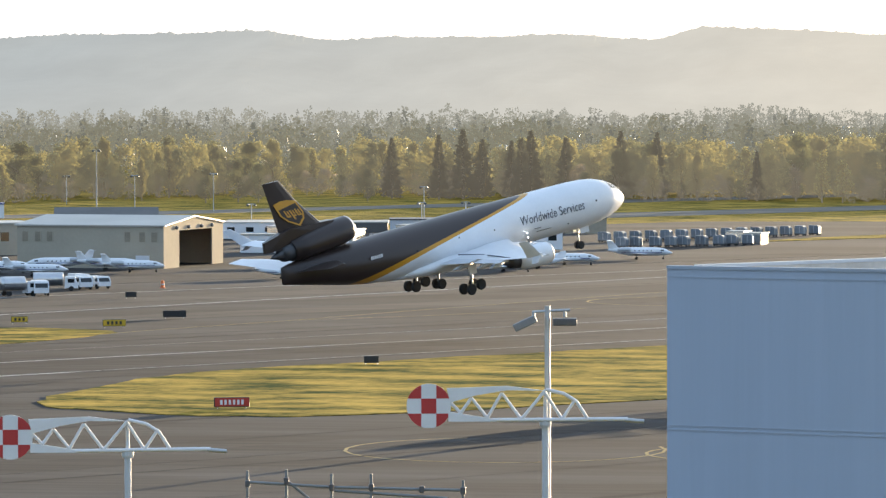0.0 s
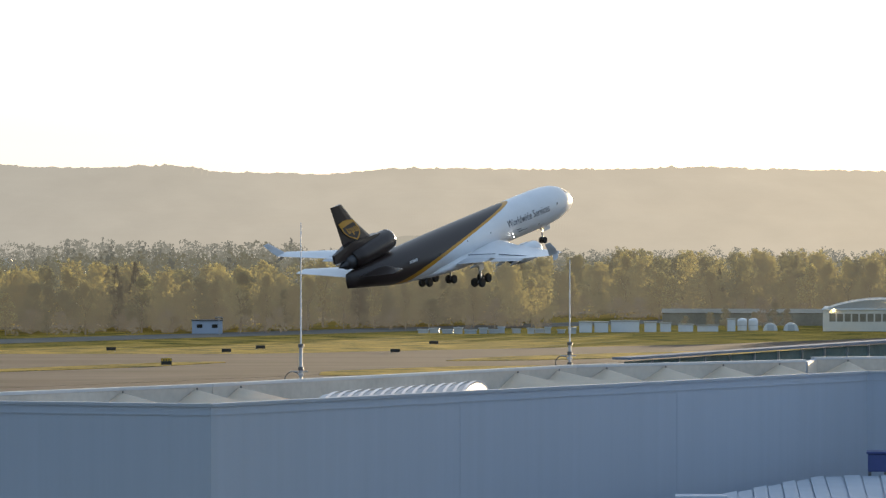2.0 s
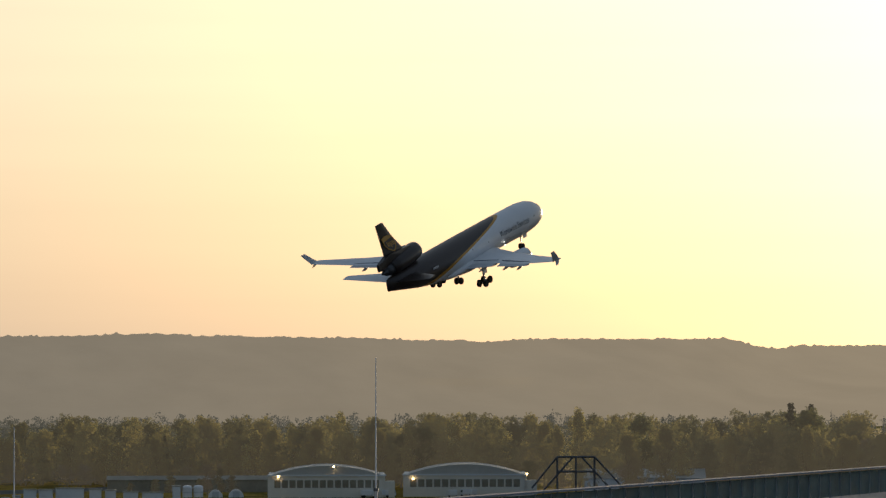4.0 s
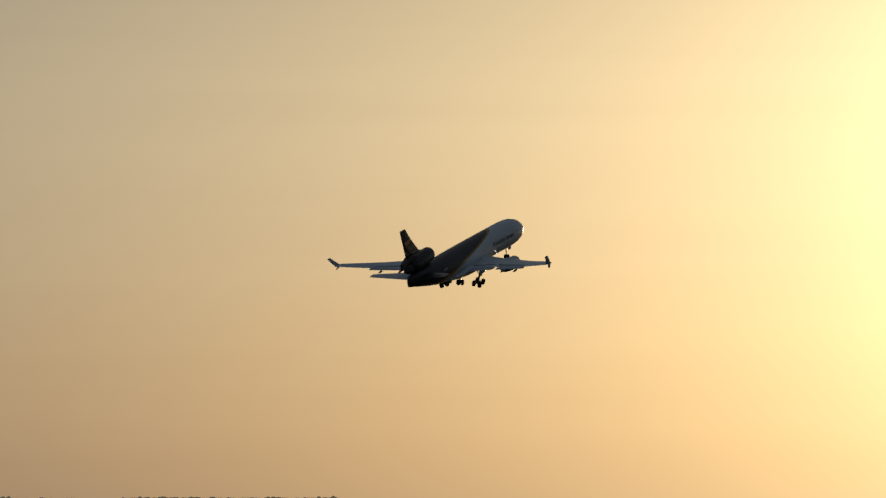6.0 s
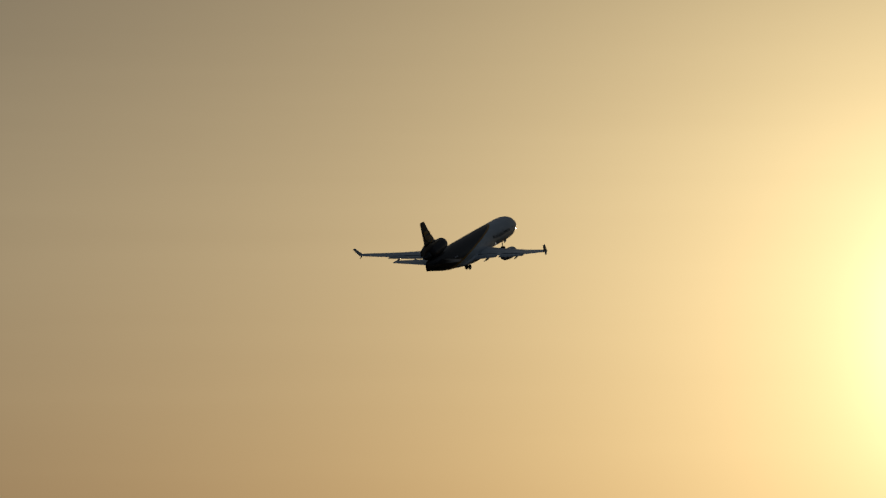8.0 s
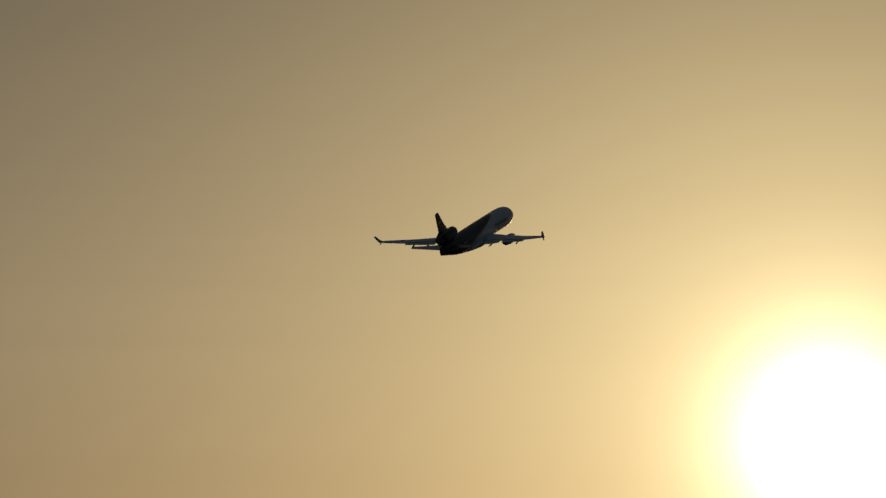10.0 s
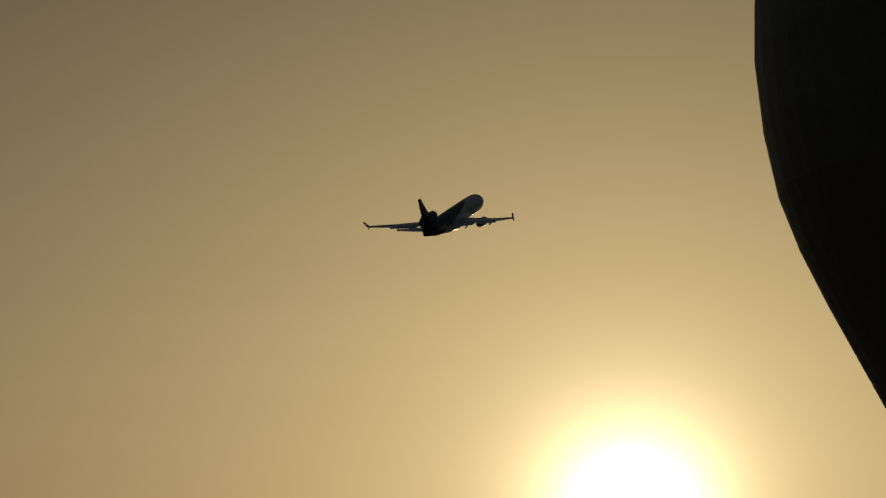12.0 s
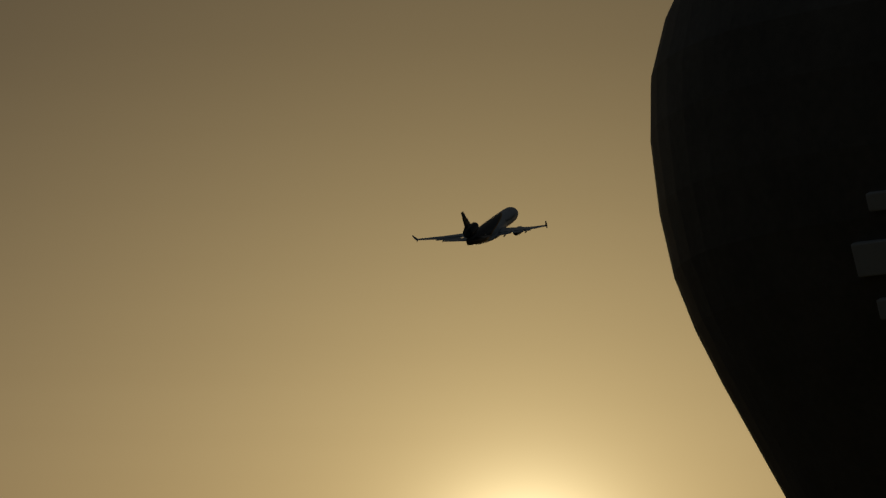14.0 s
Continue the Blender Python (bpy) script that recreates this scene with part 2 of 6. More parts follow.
M["glass_dark"] = mat("dark_glass", (0.015, 0.018, 0.02), 0.06, var=0.1, scale=0.5)
M["lamp"] = mat("lamp_glow", (1, 1, 1), 0.5, emit=(1.0, 0.95, 0.85), emit_strength=6)
M["lamp_warm"] = mat("lamp_warm_glow", (1, 1, 1), 0.5, emit=(1.0, 0.7, 0.3), emit_strength=8)
M["siding"] = mat("blue_grey_siding", (0.385, 0.437, 0.525), 0.6, var=0.025, scale=0.6, fine=5, stretch=(2.2, 2.2, 0.06), lo=0.55, hi=0.95)
M["seam"] = mat("siding_seam", (0.35, 0.39, 0.455), 0.6, var=0.1, scale=0.5)
M["flashing"] = mat("pale_flashing", (0.5, 0.52, 0.55), 0.45, 0.3, var=0.08, scale=0.4)
M["roof"] = mat("roof_membrane", (0.72, 0.64, 0.54), 0.7, var=0.12, scale=0.15)
M["lining"] = mat("parapet_membrane", (0.5, 0.46, 0.41), 0.7, var=0.2, scale=0.25)
M["skylight"] = mat("skylight_plastic", (0.84, 0.75, 0.62), 0.35, var=0.06, scale=0.6)
glow_through(M["skylight"], 0.45)
M["teal_glass"] = mat("teal_glass", (0.10, 0.155, 0.16), 0.7, var=0.35, scale=0.25, spec=0.15)
M["steel"] = mat("galvanised_steel", (0.45, 0.46, 0.48), 0.45, 0.6, var=0.12, scale=1.5)
M["steel_dark"] = mat("dark_steel", (0.1, 0.1, 0.105), 0.5, 0.4, var=0.2, scale=1.5)
M["steel_dull"] = mat("dull_steel", (0.2, 0.21, 0.22), 0.6, 0.3, var=0.2, scale=1.5)
M["red"] = mat("red_paint", (0.42, 0.03, 0.03), 0.5, var=0.1, scale=1)
M["sign_white"] = mat("sign_white", (0.7, 0.7, 0.72), 0.5, var=0.05, scale=1)
M["sign_black"] = mat("sign_black", (0.02, 0.02, 0.02), 0.5, var=0.1, scale=1)
M["sign_yellow"] = mat("sign_yellow", (0.65, 0.42, 0.02), 0.5, var=0.1, scale=1)
M["sign_red"] = mat("sign_red", (0.4, 0.03, 0.02), 0.5, var=0.1, scale=1)
M["hangar_wall"] = mat("cream_metal_wall", (0.42, 0.37, 0.29), 0.95, var=0.08, scale=0.15, spec=0.05)
M["hangar_roof"] = mat("pale_metal_roof", (0.44, 0.41, 0.36), 0.5, var=0.1, scale=0.1)
M["hangar_dark"] = mat("hangar_inside", (0.12, 0.115, 0.11), 0.8, var=0.2, scale=0.2)
M["orange"] = mat("orange_plastic", (0.7, 0.15, 0.03), 0.6, var=0.1, scale=2)
M["blue_stripe"] = mat("blue_paint", (0.04, 0.06, 0.2), 0.4, var=0.1, scale=1)
# bark, leaves, needles and twigs glow faintly with painted haze
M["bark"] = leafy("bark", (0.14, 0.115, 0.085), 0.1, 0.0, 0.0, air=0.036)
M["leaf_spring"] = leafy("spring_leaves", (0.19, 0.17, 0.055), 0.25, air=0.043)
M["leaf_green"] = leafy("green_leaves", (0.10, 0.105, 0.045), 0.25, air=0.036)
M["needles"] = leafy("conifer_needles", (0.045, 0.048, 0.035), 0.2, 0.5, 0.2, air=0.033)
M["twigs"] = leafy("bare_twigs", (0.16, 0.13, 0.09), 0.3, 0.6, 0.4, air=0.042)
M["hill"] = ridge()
M["knoll"] = painted_haze("haze_painted_knoll", (0.05, 0.048, 0.04), (0.8, 0.69, 0.51), 0.262, 0.01, 0.25)
M["dim_window"] = mat("dim_window", (0.26, 0.22, 0.16), 0.3, var=0.3, scale=0.4)
# woods and firs in three bands, the farther given more painted haze glow
M["far_woods"] = painted_haze("haze_painted_woods", (0.10, 0.09, 0.045), (0.74, 0.66, 0.48), 0.088, 0.02, 0.25, 0.1)
M["farther_woods"] = painted_haze("more_haze_painted_woods", (0.09, 0.085, 0.05), (0.76, 0.69, 0.53), 0.112, 0.02, 0.2, 0.08)
M["farthest_woods"] = painted_haze("most_haze_painted_woods", (0.08, 0.08, 0.05), (0.78, 0.71, 0.57), 0.138, 0.02, 0.3, 0.1)
M["far_firs"] = painted_haze("haze_painted_firs", (0.04, 0.045, 0.03), (0.7, 0.64, 0.5), 0.080, 0.02, 0.25, 0.1)
M["farther_firs"] = painted_haze("more_haze_painted_firs", (0.04, 0.045, 0.03), (0.72, 0.66, 0.53), 0.100, 0.02, 0.4, 0.2)
M["farthest_firs"] = painted_haze("most_haze_painted_firs", (0.04, 0.045, 0.03), (0.75, 0.69, 0.56), 0.128, 0.02, 0.4, 0.2)
M["bright_metal"] = mat("bright_metal", (0.7, 0.69, 0.66), 0.2, 0.85, var=0.1, scale=0.6)
# leaves of the wood behind, with the same haze painted as glow
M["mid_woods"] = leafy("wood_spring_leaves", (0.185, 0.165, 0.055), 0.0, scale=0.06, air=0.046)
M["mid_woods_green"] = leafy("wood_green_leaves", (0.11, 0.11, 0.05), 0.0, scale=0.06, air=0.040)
M["hangar_pale"] = mat("pale_hangar_wall", (0.74, 0.69, 0.6), 0.6, var=0.08, scale=0.15)
M["deck_edge"] = mat("blue_grey_deck", (0.2, 0.235, 0.30), 0.85, var=0.15, scale=0.3, spec=0.1)
M["earth"] = mat("brown_bank", (0.34, 0.29, 0.22), 0.9, var=0.25, scale=0.1)
M["tower"] = mat("dark_cladding", (0.22, 0.19, 0.16), 0.6, 0.0, var=0.3, scale=0.5)


# ---- mesh helpers ----
def part(name, bm, material, parent=None, label="", smooth=False):
    me = bpy.data.meshes.new(name)
    bmesh.ops.recalc_face_normals(bm, faces=bm.faces)
    bm.to_mesh(me)
    bm.free()
    for x in material if isinstance(material, (list, tuple)) else [material]:
        me.materials.append(x)
    if smooth:
        for p in me.polygons:
            p.use_smooth = True
    ob = new(name, me)
    if parent:
        ob.parent = parent
    if label:
        tagged(ob, label)
    return ob


def thing(name, label, category, m=None, group="", kind=""):
    ob = new(name)
    ob.empty_display_size = 0.5
    tagged(ob, label, category, group, kind)
    if m is not None:
        ob.matrix_basis = m
    return ob


def box(bm, c, s, m=None, mi=0, bevel=0.0):
    r = bmesh.ops.create_cube(bm, size=1)
    vs = r["verts"]
    bmesh.ops.scale(bm, vec=s, verts=vs)
    if bevel:
        es = list({e for v in vs for e in v.link_edges})
        rb = bmesh.ops.bevel(bm, geom=es, offset=bevel, segments=2, affect="EDGES", profile=0.6)
        vs = list({v for f in rb["faces"] for v in f.verts} | {v for v in vs if v.is_valid})
    bmesh.ops.translate(bm, vec=c, verts=vs)
    if m is not None:
        bmesh.ops.transform(bm, matrix=m, verts=vs)
    for f in {f for v in vs for f in v.link_faces}:
        f.material_index = mi
    return vs


def tube(bm, a, b, r1, r2=None, n=8, mi=0, caps=True):
    a, b = Vector(a), Vector(b)
    r2 = r1 if r2 is None else r2
    q = (b - a).to_track_quat("Z", "Y").to_matrix()
    rings = []
    for p, r in ((a, r1), (b, r2)):
        rings.append([bm.verts.new(p + q @ Vector((r * math.cos(2 * math.pi * i / n), r * math.sin(2 * math.pi * i / n), 0))) for i in range(n)])
    for i in range(n):
        f = bm.faces.new((rings[0][i], rings[0][(i + 1) % n], rings[1][(i + 1) % n], rings[1][i]))
        f.material_index = mi
    if caps:
        for ring in rings:
            bm.faces.new(ring).material_index = mi


def loft(bm, rings, close=True, cap=True, mi=0):
    """A skin over rings of points, each ring of the same count."""
    vr = [[bm.verts.new(p) for p in r] for r in rings]
    n = len(vr[0])
    for a, b in zip(vr, vr[1:]):
        for i in range(n if close else n - 1):
            bm.faces.new((a[i], a[(i + 1) % n], b[(i + 1) % n], b[i])).material_index = mi
    if cap:
        for r in (vr[0], vr[-1]):
            if len(r) > 2:
                bm.faces.new(r).material_index = mi
    return vr


def body(bm, stations, n=28, mi=0):
    """A body of revolution along x: stations of x, half width, half height, height of centre."""
    loft(bm, [[(x, w * math.cos(2 * math.pi * i / n), z + h * math.sin(2 * math.pi * i / n)) for i in range(n)] for x, w, h, z in stations], mi=mi)


def lathe(bm, prof, n=32, axis="z", mi=0, cap=False):
    """Profile of (radius, along) turned round z or x."""
    rings = []
    for r, t in prof:
        ring = []
        for i in range(n):
            c, s = r * math.cos(2 * math.pi * i / n), r * math.sin(2 * math.pi * i / n)
            ring.append((c, s, t) if axis == "z" else (t, c, s))
        rings.append(ring)
    loft(bm, rings, cap=cap, mi=mi)


def slab(bm, pts, z0, z1, mi=0):
    """An upright prism over a plan outline."""
    lo = [bm.verts.new((p[0], p[1], z0)) for p in pts]
    hi = [bm.verts.new((p[0], p[1], z1)) for p in pts]
    n = len(pts)
    for i in range(n):
        bm.faces.new((lo[i], lo[(i + 1) % n], hi[(i + 1) % n], hi[i])).material_index = mi
    bm.faces.new(hi).material_index = mi
    bm.faces.new(lo[::-1]).material_index = mi


def airfoil(le, te, thick, z=0.0):
    """Section points in (x, z) from the leading to the trailing edge."""
    c = le - te
    up = [(0, 0), (0.03, 0.35), (0.12, 0.5), (0.35, 0.55), (0.65, 0.35), (1, 0.04)]
    dn = [(0.65, -0.22), (0.35, -0.4), (0.12, -0.38), (0.03, -0.22)]
    return [(le - a * c, z + b * thick) for a, b in up + dn]


def surface(bm, sections, mi=0):
    """A wing over sections of (y, le, te, thickness, z)."""
    loft(bm, [[(x, y, z) for x, z in airfoil(le, te, th, zz)] for y, le, te, th, zz in sections], mi=mi)


# ---- the ground ----
def flat(name, pts, z, material, label, category, kind="structure"):
    bm = bmesh.new()
    slab(bm, pts, z - 0.3, z)
    ob = part(name, bm, material)
    tagged(ob, label, category, kind=kind)
    return ob


def strip(bm, pts, width, z):
    """A painted stripe along points on the ground."""
    pts = [Vector((p[0], p[1], 0)) for p in pts]
    left, right = [], []
    for i, p in enumerate(pts):
        d = (pts[min(i + 1, len(pts) - 1)] - pts[max(i - 1, 0)]).normalized()
        nrm = Vector((-d.y, d.x, 0)) * width / 2
        left.append(bm.verts.new((p.x + nrm.x, p.y + nrm.y, z)))
        right.append(bm.verts.new((p.x - nrm.x, p.y - nrm.y, z)))
    for i in range(len(pts) - 1):
        bm.faces.new((left[i], left[i + 1], right[i + 1], right[i]))


def round_patch(corners, n=8, wobble=0.0, seed=1):
    """A rounded outline through corner points."""
    rnd = random.Random(seed)
    cs = [Vector((c[0], c[1])) for c in corners]
    out = []
    k = len(cs)
    for i in range(k):
        a, b, c = cs[i - 1], cs[i], cs[(i + 1) % k]
        p, q = b.lerp(a, 0.35), b.lerp(c, 0.35)
        for j in range(n):
            t = j / (n - 1)
            v = p.lerp(b, t).lerp(b.lerp(q, t), t)
            out.append(v + Vector((rnd.uniform(-1, 1), rnd.uniform(-1, 1))) * wobble)
    return out


def build_ground():
    flat("ground", [(-3000, -1500), (3600, -1500), (3600, 4900), (-3000, 4900)], 0.0, M["grass"], "spring grass airfield ground with dry patches", "ground")
    f = lambda *uw: [field(u, w) for u, w in uw]
    flat("apron", f((-900, 120), (2300, 120), (2300, 380), (-900, 380)), 0.06, M["asphalt_old"], "grey asphalt airport apron", "pavement")
    flat("runway", f((-1500, 380), (2600, 380), (2600, 520), (-1500, 520)), 0.08, M["asphalt"], "dark asphalt runway with white edge lines", "runway")
    flat("concrete_taxiway", f((-900, 520), (2600, 520), (2600, 545), (-900, 545)), 0.07, M["concrete"], "pale worn concrete taxiway", "pavement")
    flat("far_apron", f((-900, 545), (2300, 545), (2300, 630), (1000, 652), (860, 690), (800, 762), (-900, 762)), 0.06, M["asphalt_old"], "grey asphalt apron with parked aircraft", "pavement")
    flat("far_taxiway", f((-900, 800), (2300, 800), (2300, 830), (-900, 830)), 0.06, M["concrete_pale"], "pale concrete taxiway across the grass", "pavement")
    flat("outer_taxiway", f((-900, 905), (1400, 905), (1400, 930), (-900, 930)), 0.06, M["concrete_pale"], "pale concrete taxiway before the trees", "pavement")
    islands = [(((284, 366), (327, 394), (363, 395), (480, 391), (480, 318), (304, 328), (288, 338)), "grass_island"),
               (((300, 490), (379, 490), (384, 466), (340, 450), (300, 450)), "grass_island"),
               (((690, 650), (735, 661), (800, 663), (806, 652), (760, 646)), "grass_island"),
               (((838, 622), (880, 631), (960, 614), (1000, 596), (950, 592), (860, 606)), "grass_island"),
               (((742, 578), (765, 598), (812, 596), (830, 580), (790, 572)), "grass_island")]
    for i, (uw, name) in enumerate(islands):
        flat(name, round_patch(f(*uw), 8, 0.8, i), 0.14, M["grass"], "grass island with dry yellow patches between taxiways", "grass")
    for i, (w0, w1, mt) in enumerate(((452, 470, "asphalt_old"), (488, 500, "concrete"), (585, 600, "asphalt"), (300, 309, "asphalt"), (236, 250, "asphalt"))):
        flat("paved_strip", f((-900, w0), (2300, w0), (2300, w1), (-900, w1)), 0.09 if w0 > 380 else 0.07, M[mt], "resurfaced strip of asphalt along the taxiway", "pavement")
    lines = bmesh.new()
    for w, wd in ((404, 0.75), (424, 0.6), (441, 0.75)):
        strip(lines, f((-1200, w), (2200, w)), wd, 0.095)
    strip(lines, f((300, 556), (900, 565)), 0.6, 0.085)
    strip(lines, f((380, 512), (1100, 620)), 0.7, 0.1)
    tagged(part("runway_marking", lines, M["paint_white"]), "worn white painted lines on the asphalt", "road marking", kind="structure")
    rnd = random.Random(14)
    streaks = bmesh.new()
    for w in [384 + 9.3 * i + rnd.uniform(-3, 3) for i in range(18)] + [250 + 22 * i for i in range(6)]:
        u, wd = rnd.uniform(-200, 250), rnd.uniform(0.25, 1.3)
        while u < 1500:
            n = rnd.uniform(90, 420)
            strip(streaks, f((u, w), (u + n / 2, w + rnd.uniform(-0.6, 0.6)), (u + n, w + rnd.uniform(-0.6, 0.6))), wd * rnd.uniform(0.6, 1.3), 0.098 if w > 380 else 0.078)
            u += n + rnd.uniform(15, 120)
    tagged(part("tyre_streak", streaks, M["tar"]), "dark sealed joints and tyre streaks on the asphalt", "road marking", kind="structure")
    yel = bmesh.new()

    def arc(c, r, a0, a1, n=20):
        return [field(c[0] + r * math.cos(radians(a0 + (a1 - a0) * i / n)), c[1] + r * math.sin(radians(a0 + (a1 - a0) * i / n))) for i in range(n + 1)]

    strip(yel, arc((280, 290), 14, 60, 330), 0.32, 0.075)
    strip(yel, arc((292, 272), 9, 60, 330), 0.32, 0.075)
    strip(yel, f((330, 448), (385, 467), (418, 474), (446, 482), (520, 500)), 0.35, 0.1)
    strip(yel, f((418, 474), (440, 470), (470, 470)), 0.35, 0.1)
    strip(yel, arc((495, 475), 14, 60, 300), 0.35, 0.1)
    tagged(part("taxi_marking", yel, M["paint_yellow"]), "yellow painted taxi guide lines on the asphalt", "road marking", kind="structure")


build_ground()


# ---- the near hall ----
HALL_TOP = 23.5
HALL = [polar(-5.5, 206.8), polar(-0.81, 200), polar(7.29, 245.4), polar(18, 262), polar(18, 300), polar(11.4, 281), polar(6.6, 271), polar(6.48, 266), polar(3.64, 255), polar(-0.87, 225)]


def build_hall():
    h = thing("hall", "blue-grey metal-clad hall with skylights on its flat roof", "building", kind="structure")
    bm = bmesh.new()
    slab(bm, HALL, 0.0, HALL_TOP - 1.1)
    part("wall", bm, [M["siding"]], h)
    # parapet with thickness round the roof
    n = len(HALL)
    c = sum(HALL, Vector()) / n
    bm = bmesh.new()
    for i in range(n):
        a, b = HALL[i], HALL[(i + 1) % n]
        d = (b - a).normalized()
        nrm = Vector((d.y, -d.x, 0))
        if nrm.dot(c - a) < 0:
            nrm = -nrm
        if i == n - 1:
            b = a.lerp(b, 0.93)
        slab(bm, [a, b, b + nrm * 0.35, a + nrm * 0.35], HALL_TOP - 1.1, HALL_TOP - 0.08)
    part("parapet", bm, M["siding"], h)
    bm = bmesh.new()
    for a, b in zip(HALL[4:], HALL[5:] + [HALL[9].lerp(HALL[0], 0.9)]):
        d = (b - a).normalized()
        nrm = Vector((d.y, -d.x, 0))
        if nrm.dot(-a) < 0:
            nrm = -nrm
        slab(bm, [a + nrm * 0.36, b + nrm * 0.36, b + nrm * 0.39, a + nrm * 0.39], HALL_TOP - 1.05, HALL_TOP - 0.09)
    part("parapet_lining", bm, M["lining"], h, "pale membrane lining of the parapet")
    for i in range(n):
        a, b = HALL[i], HALL[(i + 1) % n]
        d = (b - a).normalized()
        nrm = Vector((d.y, -d.x, 0))
        if nrm.dot(c - a) < 0:
            nrm = -nrm
        if i == n - 1:
            b = a.lerp(b, 0.93)
        if i == 6:
            continue
        bm = bmesh.new()
        slab(bm, [a - nrm * 0.06, b - nrm * 0.06, b + nrm * 0.42, a + nrm * 0.42], HALL_TOP - 0.08, HALL_TOP + 0.06)
        part("coping", bm, M["seam"] if i < 3 else M["flashing"], h, "blue-grey metal coping" if i < 3 else "pale metal coping")
    for drop, th in ((7.05, 0.05), (7.25, 0.05), (0.42, 0.05)):
        bm = bmesh.new()
        for i in range(n):
            a, b = HALL[i], HALL[(i + 1) % n]
            d = (b - a).normalized()
            nrm = Vector((d.y, -d.x, 0))
            if nrm.dot(c - a) < 0:
                nrm = -nrm
            slab(bm, [a - nrm * 0.03, b - nrm * 0.03, b - nrm * 0.004, a - nrm * 0.004], HALL_TOP - drop - th, HALL_TOP - drop)
        part("seam", bm, M["seam"], h, "thin dark horizontal seam")
    for i in range(1, 3):
        a, b = HALL[i], HALL[i + 1]
        k = int((b - a).length / 17)
        d = (b - a).normalized()
        nrm = Vector((d.y, -d.x, 0))
        if nrm.dot(c - a) < 0:
            nrm = -nrm
        for q in range(1, k):
            p = a + d * ((b - a).length * q / k)
            bm = bmesh.new()
            slab(bm, [p - nrm * 0.015, p + d * 0.02 - nrm * 0.015, p + d * 0.02 - nrm * 0.003, p - nrm * 0.003], HALL_TOP - 12, HALL_TOP - 0.5)
            part("panel_joint", bm, M["siding"], h)
    bm = bmesh.new()
    slab(bm, [c + (p - c) * 0.985 for p in HALL], HALL_TOP - 1.09, HALL_TOP - 1.0)
    part("roof", bm, M["roof"], h)


build_hall()


def cricket(a, d, inward):
    """A sloping saddle of roofing that sheds water from the foot of the parapet."""
    w, depth, hgt = 3.5, 5.0, 0.82
    bm = bmesh.new()
    up = Vector((0, 0, 1))
    n = 8
    back = [bm.verts.new(a + d * (w * (i / n - 0.5)) + up * hgt * (1 - abs(2 * i / n - 1))) for i in range(n + 1)]
    front = [bm.verts.new(a + d * (w * (i / n - 0.5) * 0.9) + inward * depth * (1 - abs(2 * i / n - 1)) * 0.9 + inward * 0.15) for i in range(n + 1)]
    low = [bm.verts.new(v.co - up * (v.co.z - a.z + 0.02)) for v in back]
    for i in range(n):
        bm.faces.new((back[i], back[i + 1], front[i + 1], front[i]))
        bm.faces.new((low[i], low[i + 1], back[i + 1], back[i]))
    ob = part("roof_cricket", bm, M["skylight"])
    tagged(ob, "pale membrane saddle against the roof parapet", "roof saddle", "saddles along the hall parapet")
    bm = bmesh.new()
    tube(bm, a + inward * 0.12 + up * 0.2, a + inward * 0.12 + up * (hgt + 0.08), 0.035)
    tagged(part("drain_pipe", bm, M["steel_dark"]), "thin dark overflow pipe on the parapet", "pipe", "pipes along the hall parapet")


def build_crickets():
    far = [HALL[9], HALL[8], HALL[7], HALL[6], HALL[5], HALL[4]]
    c = sum(HALL, Vector()) / len(HALL)
    for a, b in zip(far, far[1:]):
        L = (b - a).length
        if L < 5.5:
            continue
        d = (b - a).normalized()
        inward = Vector((d.y, -d.x, 0))
        if inward.dot(-a) < 0:
            inward = -inward
        k = int(L / 4.15)
        for i in range(k):
            p = a + d * ((i + 0.5) * L / k) + inward * 0.42
            az = math.degrees(math.atan2(p.x, p.y))
            if -0.3 < az < 2.9:
                continue
            cricket(Vector((p.x, p.y, HALL_TOP - 1.0)), d, inward)
    a, b = HALL[0], HALL[9]
    d = (b - a).normalized()
    inward = Vector((d.y, -d.x, 0))
    if inward.dot(-a) < 0:
        inward = -inward
    for s in (0.74, 0.95):
        p = a.lerp(b, s) + inward * 0.42
        cricket(Vector((p.x, p.y, HALL_TOP - 1.0)), d, inward)


build_crickets()


